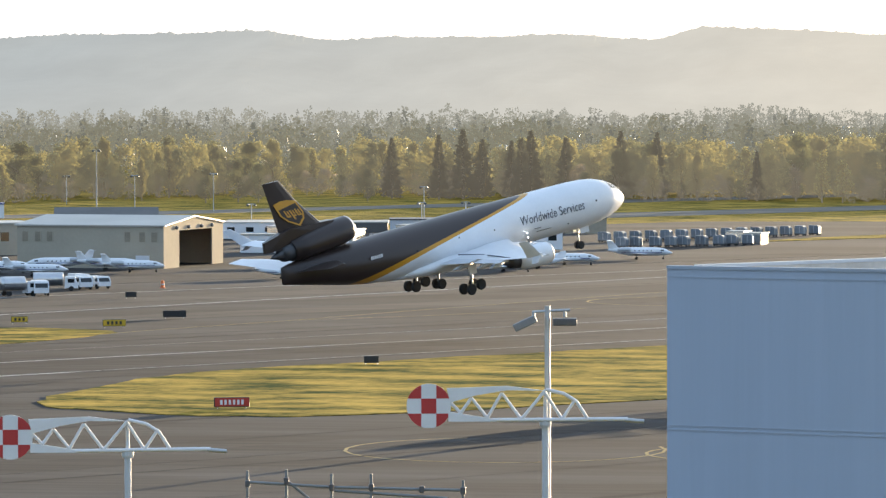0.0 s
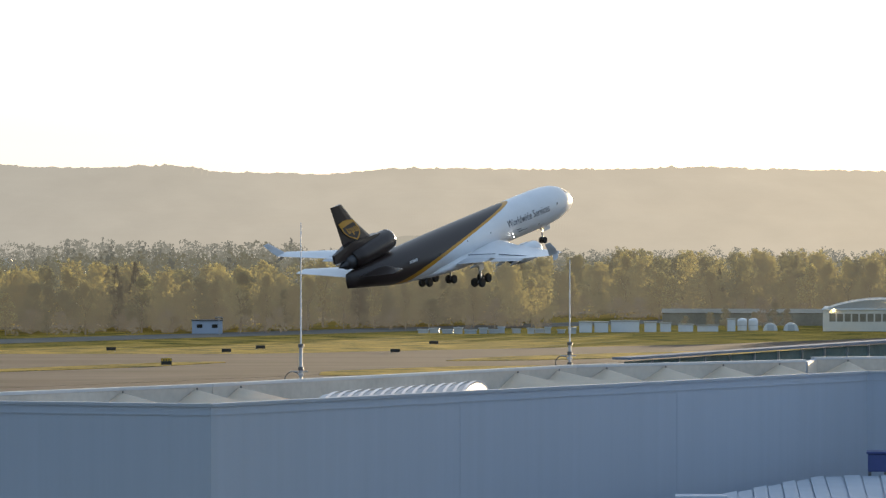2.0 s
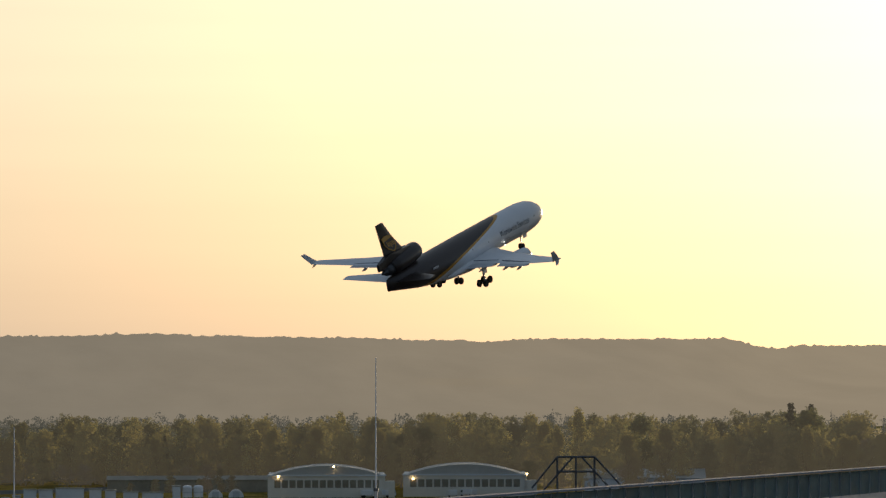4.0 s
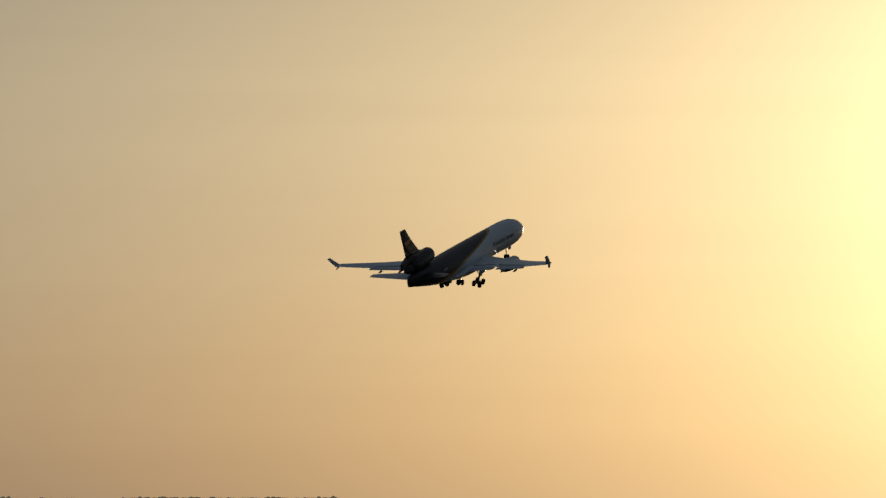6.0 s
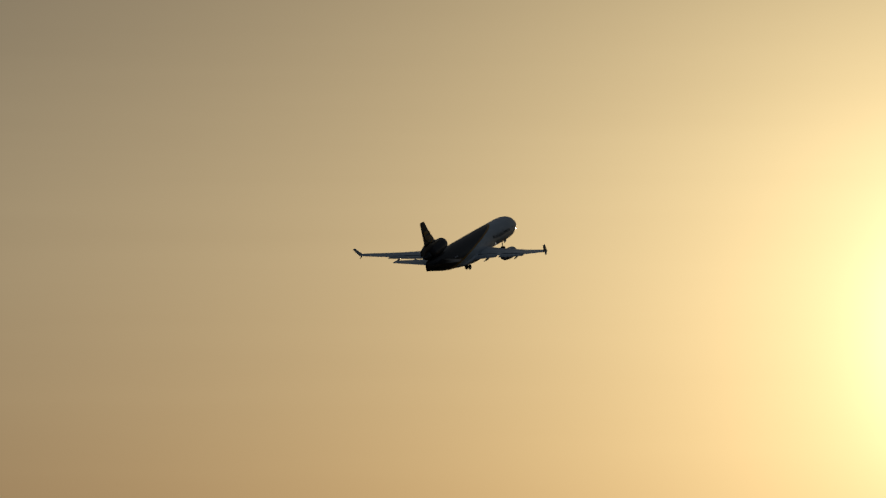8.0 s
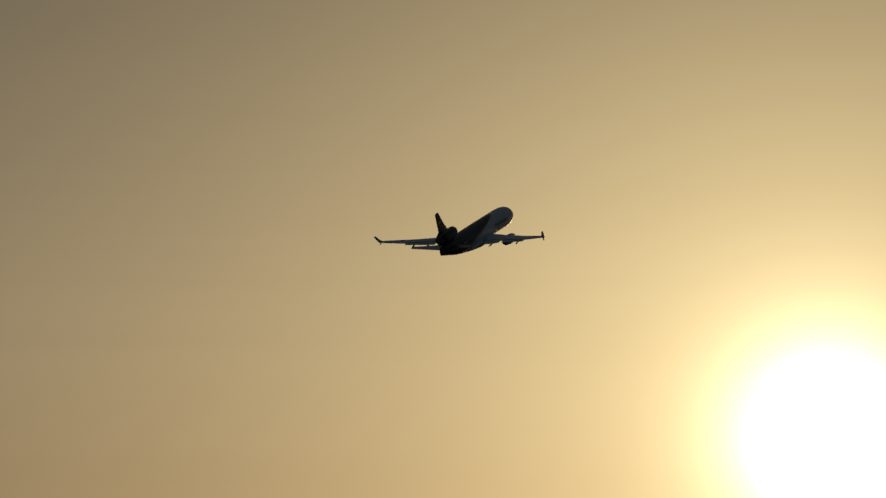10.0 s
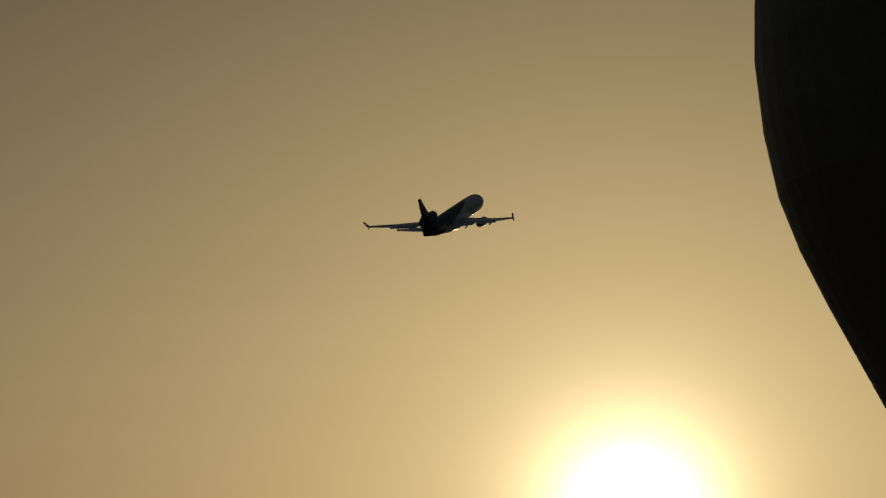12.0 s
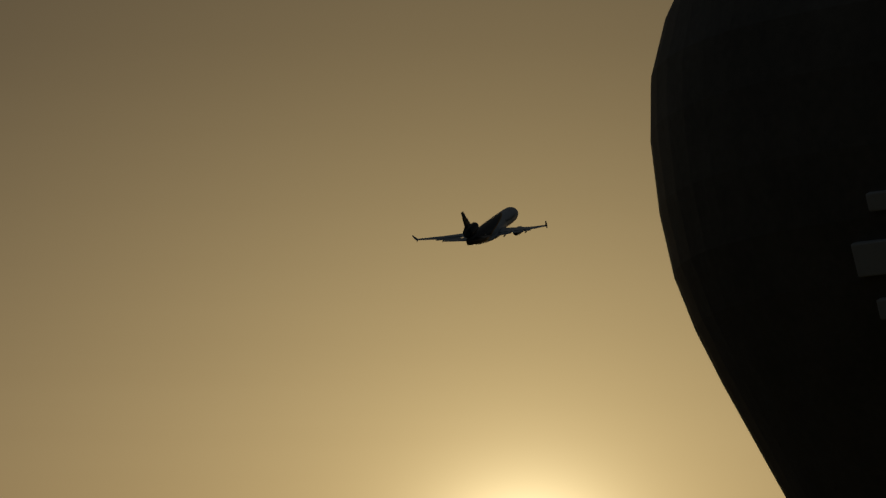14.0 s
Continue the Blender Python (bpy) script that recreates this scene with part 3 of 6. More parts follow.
def ribbed_canopy():
    """A low ribbed vault of pale sheet on the roof."""
    a, b = polar(0.42, 214, HALL_TOP - 1.0), polar(2.3, 229.5, HALL_TOP - 1.0)
    d = (b - a).normalized()
    inward = Vector((0.23, 0.97, 0))
    t = thing("ribbed_canopy", "low vaulted canopy of pale ribbed metal sheet", "canopy")
    k = 14
    L = (b - a).length
    for i in range(k):
        bm = bmesh.new()
        p0, p1 = a + d * (L * i / k), a + d * (L * (i + 1) / k - 0.05)
        prof = [(6.8 * (1 - math.cos(q)) / 2, 0.84 * math.sin(q)) for q in [math.pi * s / 12 for s in range(13)]]
        loft(bm, [[p + inward * x + Vector((0, 0, z)) for x, z in prof] for p in (p0, p1)], close=False, cap=False)
        part("sheet", bm, M["sheet"], t)
        bm = bmesh.new()
        loft(bm, [[p + inward * (x * 1.0) + Vector((0, 0, z + 0.09)) for x, z in prof] for p in (p1 - d * 0.25, p1 + d * 0.2)], close=False, cap=False)
        part("rib", bm, M["sign_white"], t)
    for p in (a, b):
        bm = bmesh.new()
        prof = [(6.8 * (1 - math.cos(q)) / 2, 0.83 * math.sin(q)) for q in [math.pi * s / 12 for s in range(13)]]
        loft(bm, [[p + inward * x + d * o + Vector((0, 0, z)) for x, z in prof] for o in (0.02, 0.06)])
        part("end_wall", bm, M["sheet"], t)


M["sheet"] = mat("pale_blue_sheet", (0.34, 0.4, 0.48), 0.65, 0.0, var=0.06, scale=0.4)
ribbed_canopy()


def mast_aerial(az, d, base, top):
    t = thing("aerial", "thin whip aerial with bracket on the hall roof", "antenna", pose(*polar(az, d, base)), "aerials on the hall roof")
    h = top - base
    bm = bmesh.new()
    tube(bm, (0, 0, 0), (0, 0, h * 0.3), 0.09)
    part("mast", bm, M["steel"], t)
    bm = bmesh.new()
    tube(bm, (0, 0, h * 0.3), (0, 0, h), 0.045, 0.025)
    part("whip", bm, M["sign_white"], t)
    bm = bmesh.new()
    box(bm, (0, 0, 0.1), (0.5, 0.5, 0.2), bevel=0.03)
    box(bm, (0, 0, 1.2), (0.3, 0.2, 0.12), bevel=0.03)
    for sx in (-1, 1):
        tube(bm, (sx * 0.5, 0, 0), (0, 0, 1.0), 0.025)
    part("bracket", bm, M["steel"], t)
    for z in (0.9, 1.5, h * 0.3):
        bm = bmesh.new()
        tube(bm, (0, 0, z - 0.09), (0, 0, z + 0.09), 0.15, n=10)
        part("collar", bm, M["steel_dark"], t)
    bm = bmesh.new()
    ring = [(-0.42 + 0.4 * math.cos(radians(30 * i)), 0, 0.95 + 0.4 * math.sin(radians(30 * i))) for i in range(13)]
    for p, q in zip(ring, ring[1:]):
        tube(bm, p, q, 0.03, n=6)
    part("cable_loop", bm, M["steel_dark"], t, "coiled dark cable")
    bm = bmesh.new()
    tube(bm, (-0.55, 0, 1.35), (0.35, 0, 1.35), 0.035, n=6)
    part("cross_arm", bm, M["steel"], t)
    return t


mast_aerial(0.30, 234.0, HALL_TOP - 1.0, EYE + 234 * math.tan(radians(-0.012)))
mast_aerial(3.625, 262.0, HALL_TOP - 1.0, EYE + 262 * math.tan(radians(-0.465)))
mast_aerial(8.08, 262.0, HALL_TOP - 1.0, EYE + 262 * math.tan(radians(0.395)))


# ---- the cargo jet ----
def wheel(bm, c, r, w, n=18):
    x, y, z = c
    prof = [(r * 0.45, -w / 2), (r * 0.9, -w / 2), (r, -w * 0.3), (r, w * 0.3), (r * 0.9, w / 2), (r * 0.45, w / 2)]
    rings = [[(x + rr * math.cos(2 * math.pi * i / n), y + t, z + rr * math.sin(2 * math.pi * i / n)) for i in range(n)] for rr, t in prof]
    loft(bm, rings)


def nacelle(bm, x0, length, r, n=28):
    """A hollow nacelle along x, its inlet at x0."""
    prof = [(r * 0.86, x0 - length * 0.25), (r * 0.84, x0 - 0.4), (r * 0.9, x0 - 0.05), (r * 0.95, x0), (r, x0 - 0.35), (r * 1.03, x0 - length * 0.3),
            (r * 1.0, x0 - length * 0.6), (r * 0.84, x0 - length), (r * 0.8, x0 - length), (r * 0.8, x0 - length * 0.85)]
    lathe(bm, prof, n, "x")


JET_GEAR = {}


def cargo_jet():
    j = thing("cargo_jet", "three-engined cargo jet, white with brown tail and gold band", "airplane")
    bm = bmesh.new()
    st = [(30.4, 0.05, 0.05, -0.35), (30.2, 0.55, 0.5, -0.32), (29.7, 1.05, 0.98, -0.25), (28.9, 1.55, 1.5, -0.1), (27.9, 1.98, 2.0, 0.04), (26.7, 2.35, 2.42, 0.15), (25.3, 2.66, 2.75, 0.22),
          (23.5, 2.88, 2.95, 0.27), (21, 3.02, 3.05, 0.28), (17, 3.04, 3.06, 0.28), (10, 3.04, 3.06, 0.26), (0, 3.04, 3.06, 0.2), (-8, 3.04, 3.05, 0.12), (-12, 3.0, 3.0, 0.1), (-16, 2.86, 2.78, 0.22), (-19.5, 2.55, 2.45, 0.46),
          (-22.5, 2.15, 2.1, 0.7), (-25, 1.7, 1.75, 0.85), (-27, 1.15, 1.45, 0.95), (-28.5, 0.55, 1.2, 1.0), (-29.3, 0.16, 1.05, 1.0)]
    body(bm, st, 40)
    fus = part("fuselage", bm, M["livery"], j, smooth=True)
    bm = bmesh.new()
    for sy in (-1, 1):
        for k, (x0, x1) in enumerate(((28.75, 28.15), (28.05, 27.35), (27.25, 26.55))):
            for xa, xb in ((x0, x1),):
                rs = []
                for xx in (xa, xb):
                    i = next(i for i in range(len(st) - 1) if st[i][0] >= xx >= st[i + 1][0])
                    s = (st[i][0] - xx) / (st[i][0] - st[i + 1][0])
                    w, h, z = [st[i][q] + (st[i + 1][q] - st[i][q]) * s for q in (1, 2, 3)]
                    rs.append([(xx, sy * (w + 0.02) * math.cos(radians(a)), z + (h + 0.02) * math.sin(radians(a))) for a in ((38, 50, 62) if k else (42, 56, 72))])
                vs = [[bm.verts.new(p) for p in r] for r in rs]
                for q in range(2):
                    bm.faces.new((vs[0][q], vs[0][q + 1], vs[1][q + 1], vs[1][q]))
    part("cockpit_window", bm, M["glass_dark"], j, "dark cockpit glazing")
    # doors and small dark openings on the sides
    for sy in (-1, 1):
        for x, a, w, h in ((22.6, 10, 0.22, 0.24), (9.2, 12, 0.16, 0.2), (4.0, 4, 0.16, 0.2), (-2.2, 8, 0.16, 0.2), (-9.5, 3, 0.16, 0.2), (13.0, -28, 2.6, 0.05), (17.5, -30, 0.18, 0.2)):
            y, z = 3.05 * math.cos(radians(a)), 0.22 + 3.06 * math.sin(radians(a))
            bm = bmesh.new()
            box(bm, (0, 0, 0), (w, 0.03, h), Matrix.Translation((x, sy * y, z)) @ Matrix.Rotation(radians(a) * sy, 4, "X"))
            part("door_window", bm, M["glass_dark"], j, "small dark door window")
    # wing to body fairing
    bm = bmesh.new()
    body(bm, [(12, 0.3, 0.2, -2.6), (9, 2.6, 0.9, -2.5), (4, 3.5, 1.35, -2.3), (-4, 3.6, 1.35, -2.25), (-9, 2.6, 0.9, -2.4), (-13, 0.3, 0.2, -2.7)], 24)
    part("belly_fairing", bm, M["white"], j, smooth=True)
    for sy, side in ((1, "port"), (-1, "starboard")):
        bm = bmesh.new()
        surface(bm, [(sy * 2.2, 7.6, -4.2, 1.6, -1.9), (sy * 4.0, 6.0, -4.2, 1.4, -1.75), (sy * 9.5, 1.7, -5.6, 1.0, -1.2), (sy * 17.5, -4.2, -9.6, 0.65, -0.3), (sy * 25.2, -10.2, -13.0, 0.35, 0.9)])
        wing = part("wing", bm, M["white"], j, smooth=False)
        bm = bmesh.new()
        surface(bm, [(sy * 3.4, -3.2, -6.6, 0.5, -1.95), (sy * 9.2, -4.6, -7.2, 0.42, -1.4)])
        surface(bm, [(sy * 10.6, -5.4, -7.7, 0.38, -1.25), (sy * 18.4, -9.3, -11.0, 0.28, -0.35)])
        part("flap", bm, M["grey"], wing, "grey trailing edge flaps, lowered")
        # dark rods on the wing stand in for the shade in the flap gaps
        for (ya, xa, za), (yb, xb, zb) in (((3.4, -3.0, -1.32), (9.3, -4.3, -0.83)), ((10.4, -4.9, -0.78), (18.4, -9.0, -0.06))):
            bm = bmesh.new()
            tube(bm, (xa, sy * ya, za), (xb, sy * yb, zb), 0.07, 0.05, 6)
            part("wing_gap", bm, M["blue_dark"], wing, "dark strip standing for the shaded gap before the flap")
        bm = bmesh.new()
        surface(bm, [(sy * 5.0, 5.9, 4.2, 0.28, -2.05), (sy * 11.8, 0.6, -0.6, 0.24, -1.35)])
        surface(bm, [(sy * 12.8, -0.2, -1.2, 0.22, -1.2), (sy * 24.8, -8.9, -9.9, 0.18, 0.5)])
        part("slat", bm, M["bare"], wing, "bright metal leading edge slats")
        for y, x0, x1, z in ((6.6, -3.6, -7.4, -2.1), (12.4, -5.6, -8.9, -1.4), (16.2, -7.8, -10.6, -0.95)):
            bm = bmesh.new()
            body(bm, [(x0, 0.02, 0.02, z), (x0 - 1, 0.2, 0.26, z - 0.05), (x1 + 1.2, 0.2, 0.26, z - 0.12), (x1, 0.03, 0.05, z - 0.2)], 10)
            bmesh.ops.translate(bm, vec=(0, sy * y, 0), verts=bm.verts)
            part("flap_fairing", bm, M["grey"], wing, smooth=True)
        bm = bmesh.new()
        rings = []
        for (y, z, le, te, th) in ((25.2, 0.85, -10.6, -13.0, 0.3), (25.75, 2.0, -12.1, -14.0, 0.18), (26.1, 3.1, -13.6, -15.0, 0.1)):
            rings.append([(x, sy * (y + zz), z) for x, zz in airfoil(le, te, th)])
        loft(bm, rings)
        rings = []
        for (y, z, le, te, th) in ((25.2, 0.85, -10.4, -12.0, 0.25), (25.55, 0.1, -11.6, -12.6, 0.1)):
            rings.append([(x, sy * (y + zz), z) for x, zz in airfoil(le, te, th)])
        loft(bm, rings)
        part("winglet", bm, M["grey"], wing)
        # wing engine
        bm = bmesh.new()
        nacelle(bm, 7.0, 5.6, 1.36)
        bmesh.ops.translate(bm, vec=(0, sy * 8.75, -2.75), verts=bm.verts)
        eng = part("wing_engine", bm, M["white"], j, "white engine nacelle under the wing", smooth=True)
        bm = bmesh.new()
        lathe(bm, [(1.17, 6.95), (1.25, 7.04), (1.32, 7.0), (1.365, 6.7)], 28, "x")
        bmesh.ops.translate(bm, vec=(0, sy * 8.75, -2.75), verts=bm.verts)
        part("inlet_lip", bm, M["bare"], eng, "polished metal inlet lip", smooth=True)
        bm = bmesh.new()
        lathe(bm, [(0.02, 6.1), (0.35, 5.7), (0.4, 5.5), (1.14, 5.5)], 28, "x")
        lathe(bm, [(1.05, 2.2), (0.85, 1.0), (0.7, 0.2), (0.48, 0.2), (0.4, -0.2), (0.02, -0.9)], 24, "x")
        bmesh.ops.translate(bm, vec=(0, sy * 8.75, -2.75), verts=bm.verts)
        part("fan_and_exhaust", bm, M["dark_metal"], eng, "dark fan and exhaust cone", smooth=True)
        bm = bmesh.new()
        loft(bm, [[(x, sy * 8.75 + yy, z) for x, yy in ((5.2, 0), (3.8, 0.2), (-0.8, 0.18), (-2.0, 0), (-0.8, -0.18), (3.8, -0.2))] for z in (-1.9, -1.2)])
        part("pylon", bm, M["white"], eng)
        # tailplane; the starboard one is coloured brown to look edge-on from the camera
        bm = bmesh.new()
        surface(bm, [(sy * 0.6, -20.6, -27.6, 0.8, 1.15), (sy * 9.0, -27.0, -29.6, 0.3, 2.3)])
        part("tailplane", bm, M["white"] if sy > 0 else M["brown"], j)
    # fin
    bm = bmesh.new()
    rings = []
    for z, le, te, th in ((6.2, -22.0, -29.0, 0.9), (9.5, -25.6, -29.9, 0.65), (12.4, -28.0, -30.7, 0.42)):
        rings.append([(x, y, z) for x, y in airfoil(le, te, th)])
    loft(bm, rings)
    fin = part("fin", bm, M["brown"], j, "dark brown tail fin")
    bm = bmesh.new()
    rings = [[(x, y, z) for x, y in airfoil(le, te, th)] for z, le, te, th in ((2.6, -18.2, -28.6, 1.2), (4.2, -18.8, -28.8, 1.1))]
    loft(bm, rings)
    part("engine_pylon", bm, M["brown"], j)
    # fairing that carries the fin aft over the centre engine
    bm = bmesh.new()
    side = [(-20.5, 6.3), (-27.5, 6.5), (-31.6, 5.45), (-31.6, 4.15), (-28.0, 4.2), (-20.5, 4.8)]
    loft(bm, [[(x, y * (0.35 if x < -30 else 1.0), z) for x, z in side] for y in (-0.62, -0.5, 0.5, 0.62)])
    part("fin_fairing", bm, M["brown"], j)
    # centre engine
    bm = bmesh.new()
    prof = [(1.2, -20.3), (1.22, -18.3), (1.36, -17.8), (1.48, -17.9), (1.62, -18.5), (1.7, -20.2), (1.68, -23.0), (1.53, -25.4), (1.3, -27.6), (1.22, -27.6), (1.18, -26.8)]
    lathe(bm, prof, 32, "x")
    bmesh.ops.translate(bm, vec=(0, 0, 4.75), verts=bm.verts)
    eng = part("tail_engine", bm, M["brown"], j, "dark brown engine nacelle under the fin", smooth=True)
    eng.matrix_basis = Matrix.Translation((-18, 0, 4.75)) @ Matrix.Rotation(radians(-6.0), 4, "Y") @ Matrix.Translation((18, 0, -4.75))
    bm = bmesh.new()
    lathe(bm, [(1.22, -18.2), (1.36, -17.74), (1.49, -17.83), (1.57, -18.15)], 32, "x")
    bmesh.ops.translate(bm, vec=(0, 0, 4.75), verts=bm.verts)
    part("inlet_lip", bm, M["bare"], eng, "polished metal inlet lip", smooth=True)
    bm = bmesh.new()
    lathe(bm, [(1.18, -27.0), (0.98, -28.2), (0.92, -29.0), (0.72, -29.0), (0.6, -29.4), (0.02, -30.9)], 28, "x")
    bmesh.ops.translate(bm, vec=(0, 0, 4.75), verts=bm.verts)
    part("exhaust", bm, M["dark_metal"], eng, "dark metal exhaust nozzle and cone", smooth=True)
    bm = bmesh.new()
    lathe(bm, [(0.02, -19.0), (0.35, -19.4), (1.22, -19.5)], 28, "x")
    bmesh.ops.translate(bm, vec=(0, 0, 4.75), verts=bm.verts)
    part("fan", bm, M["dark_metal"], eng, "dark fan face", smooth=True)
    # shield emblem on both faces of the fin
    for sy in (-1, 1):
        bm = bmesh.new()
        out = [(-1.15, 1.25), (-0.4, 1.5), (0.4, 1.5), (1.15, 1.25), (1.2, -0.2), (0.85, -1.0), (0, -1.75), (-0.85, -1.0), (-1.2, -0.2)]
        loft(bm, [[(x, 0, z) for x, z in out], [(x, sy * 0.02, z) for x, z in out]])
        sh = part("emblem", bm, M["gold"], fin, "gold shield emblem on the fin")
        sh.matrix_basis = Matrix.Translation((-26.95, 0.43 if sy > 0 else -0.33, 8.35)) @ Matrix.Rotation(radians(3 * sy), 4, "Z") @ Matrix.Rotation(radians(2 * sy), 4, "X") @ Matrix.Diagonal((1.5, 1, 1.05, 1))
        bm = bmesh.new()
        inn = [(x * 0.86, z * 0.86) for x, z in out]
        inn = [(x, min(z, 0.75 + 0.22 * x)) for x, z in inn]
        loft(bm, [[(x, sy * 0.022, z) for x, z in inn], [(x, sy * 0.035, z) for x, z in inn]])
        part("emblem_field", bm, M["brown"], sh)
        bm = bmesh.new()
        # plain strokes in place of letters
        for x in (-0.55, 0.0, 0.55):
            box(bm, (x, sy * 0.04, -0.1 if x else -0.3), (0.16, 0.02, 0.85 if x else 1.15))
            box(bm, (x + 0.18, sy * 0.04, -0.45), (0.3, 0.02, 0.15))
            box(bm, (x + 0.26, sy * 0.04, -0.12), (0.13, 0.02, 0.7))
        part("emblem_stroke", bm, M["gold"], sh)
        # lean the emblem back with the fin
        for ob in (sh, *sh.children):
            for v in ob.data.vertices:
                v.co.x -= 0.45 * v.co.z
    # lettering along the side
    for sy in (-1, 1):
        cu = bpy.data.curves.new("lettering", "FONT")
        cu.body, cu.size, cu.align_x, cu.align_y = "Worldwide Services", 1.62, "CENTER", "CENTER"
        cu.resolution_u = 3
        tmp = new("lettering_source", cu)
        me = bpy.data.meshes.new_from_object(tmp.evaluated_get(bpy.context.evaluated_depsgraph_get()))
        bpy.data.objects.remove(tmp)
        xs = [v.co.x for v in me.vertices]
        k = 11.6 / (max(xs) - min(xs))
        for v in me.vertices:
            a = (v.co.y + 0.3) / 3.05
            v.co = (14.5 - sy * v.co.x * k, sy * 3.10 * math.cos(a), 0.27 + 3.12 * math.sin(a))
        me.materials.append(M["blue_dark"])
        ob = new("lettering", me)
        ob.parent = j
        tagged(ob, "dark grey lettering along the fuselage")
        bm = bmesh.new()
        for i in range(6):
            box(bm, (-15.4 - i * 0.34 * sy * -1, sy * 2.93, 0.95), (0.22, 0.03, 0.42))
        part("registration_bar", bm, M["sign_white"], j, "row of small white bars")
        bm = bmesh.new()
        box(bm, (11.6, sy * 3.0, -0.75), (1.1, 0.1, 0.06))
        part("side_mark", bm, M["sign_black"], j)
    # landing lights at the wing root and on the nose gear
    for y, z in ((-3.25, -0.95), (-3.35, -1.5), (3.25, -0.95), (3.35, -1.5)):
        bm = bmesh.new()
        bmesh.ops.create_uvsphere(bm, u_segments=10, v_segments=8, radius=0.085)
        bmesh.ops.translate(bm, vec=(9.4, y, z), verts=bm.verts)
        part("landing_light", bm, M["lamp"], j, "bright landing light")
    # landing gear
    ng = thing("nose_gear", "", "")
    ng.parent = j
    ng.matrix_basis = pose(21.7, 0, -2.4)
    bm = bmesh.new()
    tube(bm, (0, 0, 0), (0, 0, -1.6), 0.14)
    tube(bm, (0, 0, -1.6), (0, 0, -2.5), 0.09)
    tube(bm, (0, -0.45, -2.5), (0, 0.45, -2.5), 0.07)
    tube(bm, (0, 0, -1.3), (0.9, 0, -0.2), 0.06)
    part("strut", bm, M["steel"], ng)
    for sy in (-1, 1):
        bm = bmesh.new()
        wheel(bm, (0, sy * 0.33, -2.5), 0.51, 0.36)
        part("tyre", bm, M["rubber"], ng)
        bm = bmesh.new()
        box(bm, (0.6, sy * 0.65, -0.6), (1.6, 0.04, 0.8))
        part("gear_door", bm, M["white"], ng)
    bm = bmesh.new()
    bmesh.ops.create_uvsphere(bm, u_segments=10, v_segments=8, radius=0.1)
    bmesh.ops.translate(bm, vec=(0.2, 0, -0.9), verts=bm.verts)
    part("taxi_light", bm, M["lamp_warm"], ng)
    JET_GEAR["nose"] = ng
    for sy, key in ((-1, "starboard"), (1, "port")):
        g = thing("main_gear", "", "")
        g.parent = j
        g.matrix_basis = pose(-2.7, sy * 4.9, -1.7)
        bm = bmesh.new()
        tube(bm, (0, 0, 0), (0, 0, -2.4), 0.24)
        tube(bm, (0, 0, -2.4), (0, 0, -3.5), 0.15)
        tube(bm, (-0.85, 0, -3.75), (0.85, 0, -3.45), 0.15)
        tube(bm, (0, 0, -1.9), (0, -sy * 1.6, -0.2), 0.1)
        tube(bm, (0, 0, -1.9), (1.5, 0, -0.1), 0.08)
        part("strut", bm, M["steel"], g)
        for dx, dz in ((-0.85, -3.78), (0.85, -3.45)):
            for dy in (-0.68, 0.68):
                bm = bmesh.new()
                wheel(bm, (dx, dy, dz), 0.69, 0.52)
                part("tyre", bm, M["rubber"], g)
        bm = bmesh.new()
        box(bm, (0, sy * 0.35, -1.1), (1.3, 0.06, 1.9))
        part("gear_door", bm, M["white"], g)
        JET_GEAR[key] = g
    g = thing("centre_gear", "", "")
    g.parent = j
    g.matrix_basis = pose(-3.6, 0, -2.6)
    bm = bmesh.new()
    tube(bm, (0, 0, 0), (0, 0, -2.3), 0.17)
    tube(bm, (0, -0.7, -2.35), (0, 0.7, -2.35), 0.1)
    tube(bm, (0, 0, -1.4), (-1.4, 0, -0.1), 0.08)
    part("strut", bm, M["steel"], g)
    for sy in (-1, 1):
        bm = bmesh.new()
        wheel(bm, (0, sy * 0.48, -2.35), 0.66, 0.46)
        part("tyre", bm, M["rubber"], g)
        bm = bmesh.new()
        box(bm, (0.2, sy * 0.95, -0.55), (1.8, 0.05, 0.8))
        part("gear_door", bm, M["white"], g)
    JET_GEAR["centre"] = g
    return j


JET = cargo_jet()


# ---- distance ----
CREST = ((-60, .7), (-30, .72), (-13.75, .643), (-13.05, .685), (-11.65, .70), (-10.6, .734), (-9.55, .615), (-8.86, .65), (-7.8, .65), (-6.76, .685), (-5.71, .615), (-5.01, .769), (-3.96, .722), (-2.7, .662),
         (-1.29, .687), (-.657, .61), (.5, .585), (1.6, .66), (3.6, .645), (5.25, .672), (5.9, .652), (7.5, .628), (9.3, .575), (10.25, .606), (12.24, .606), (13.08, .485), (13.36, .516), (15, .52), (30, .55), (80, .6))


def crest_at(az):
    for (a, ea), (b, eb) in zip(CREST, CREST[1:]):
        if a <= az <= b:
            s = (az - a) / (b - a)
            return ea + (eb - ea) * s * s * (3 - 2 * s)
    return 0.6


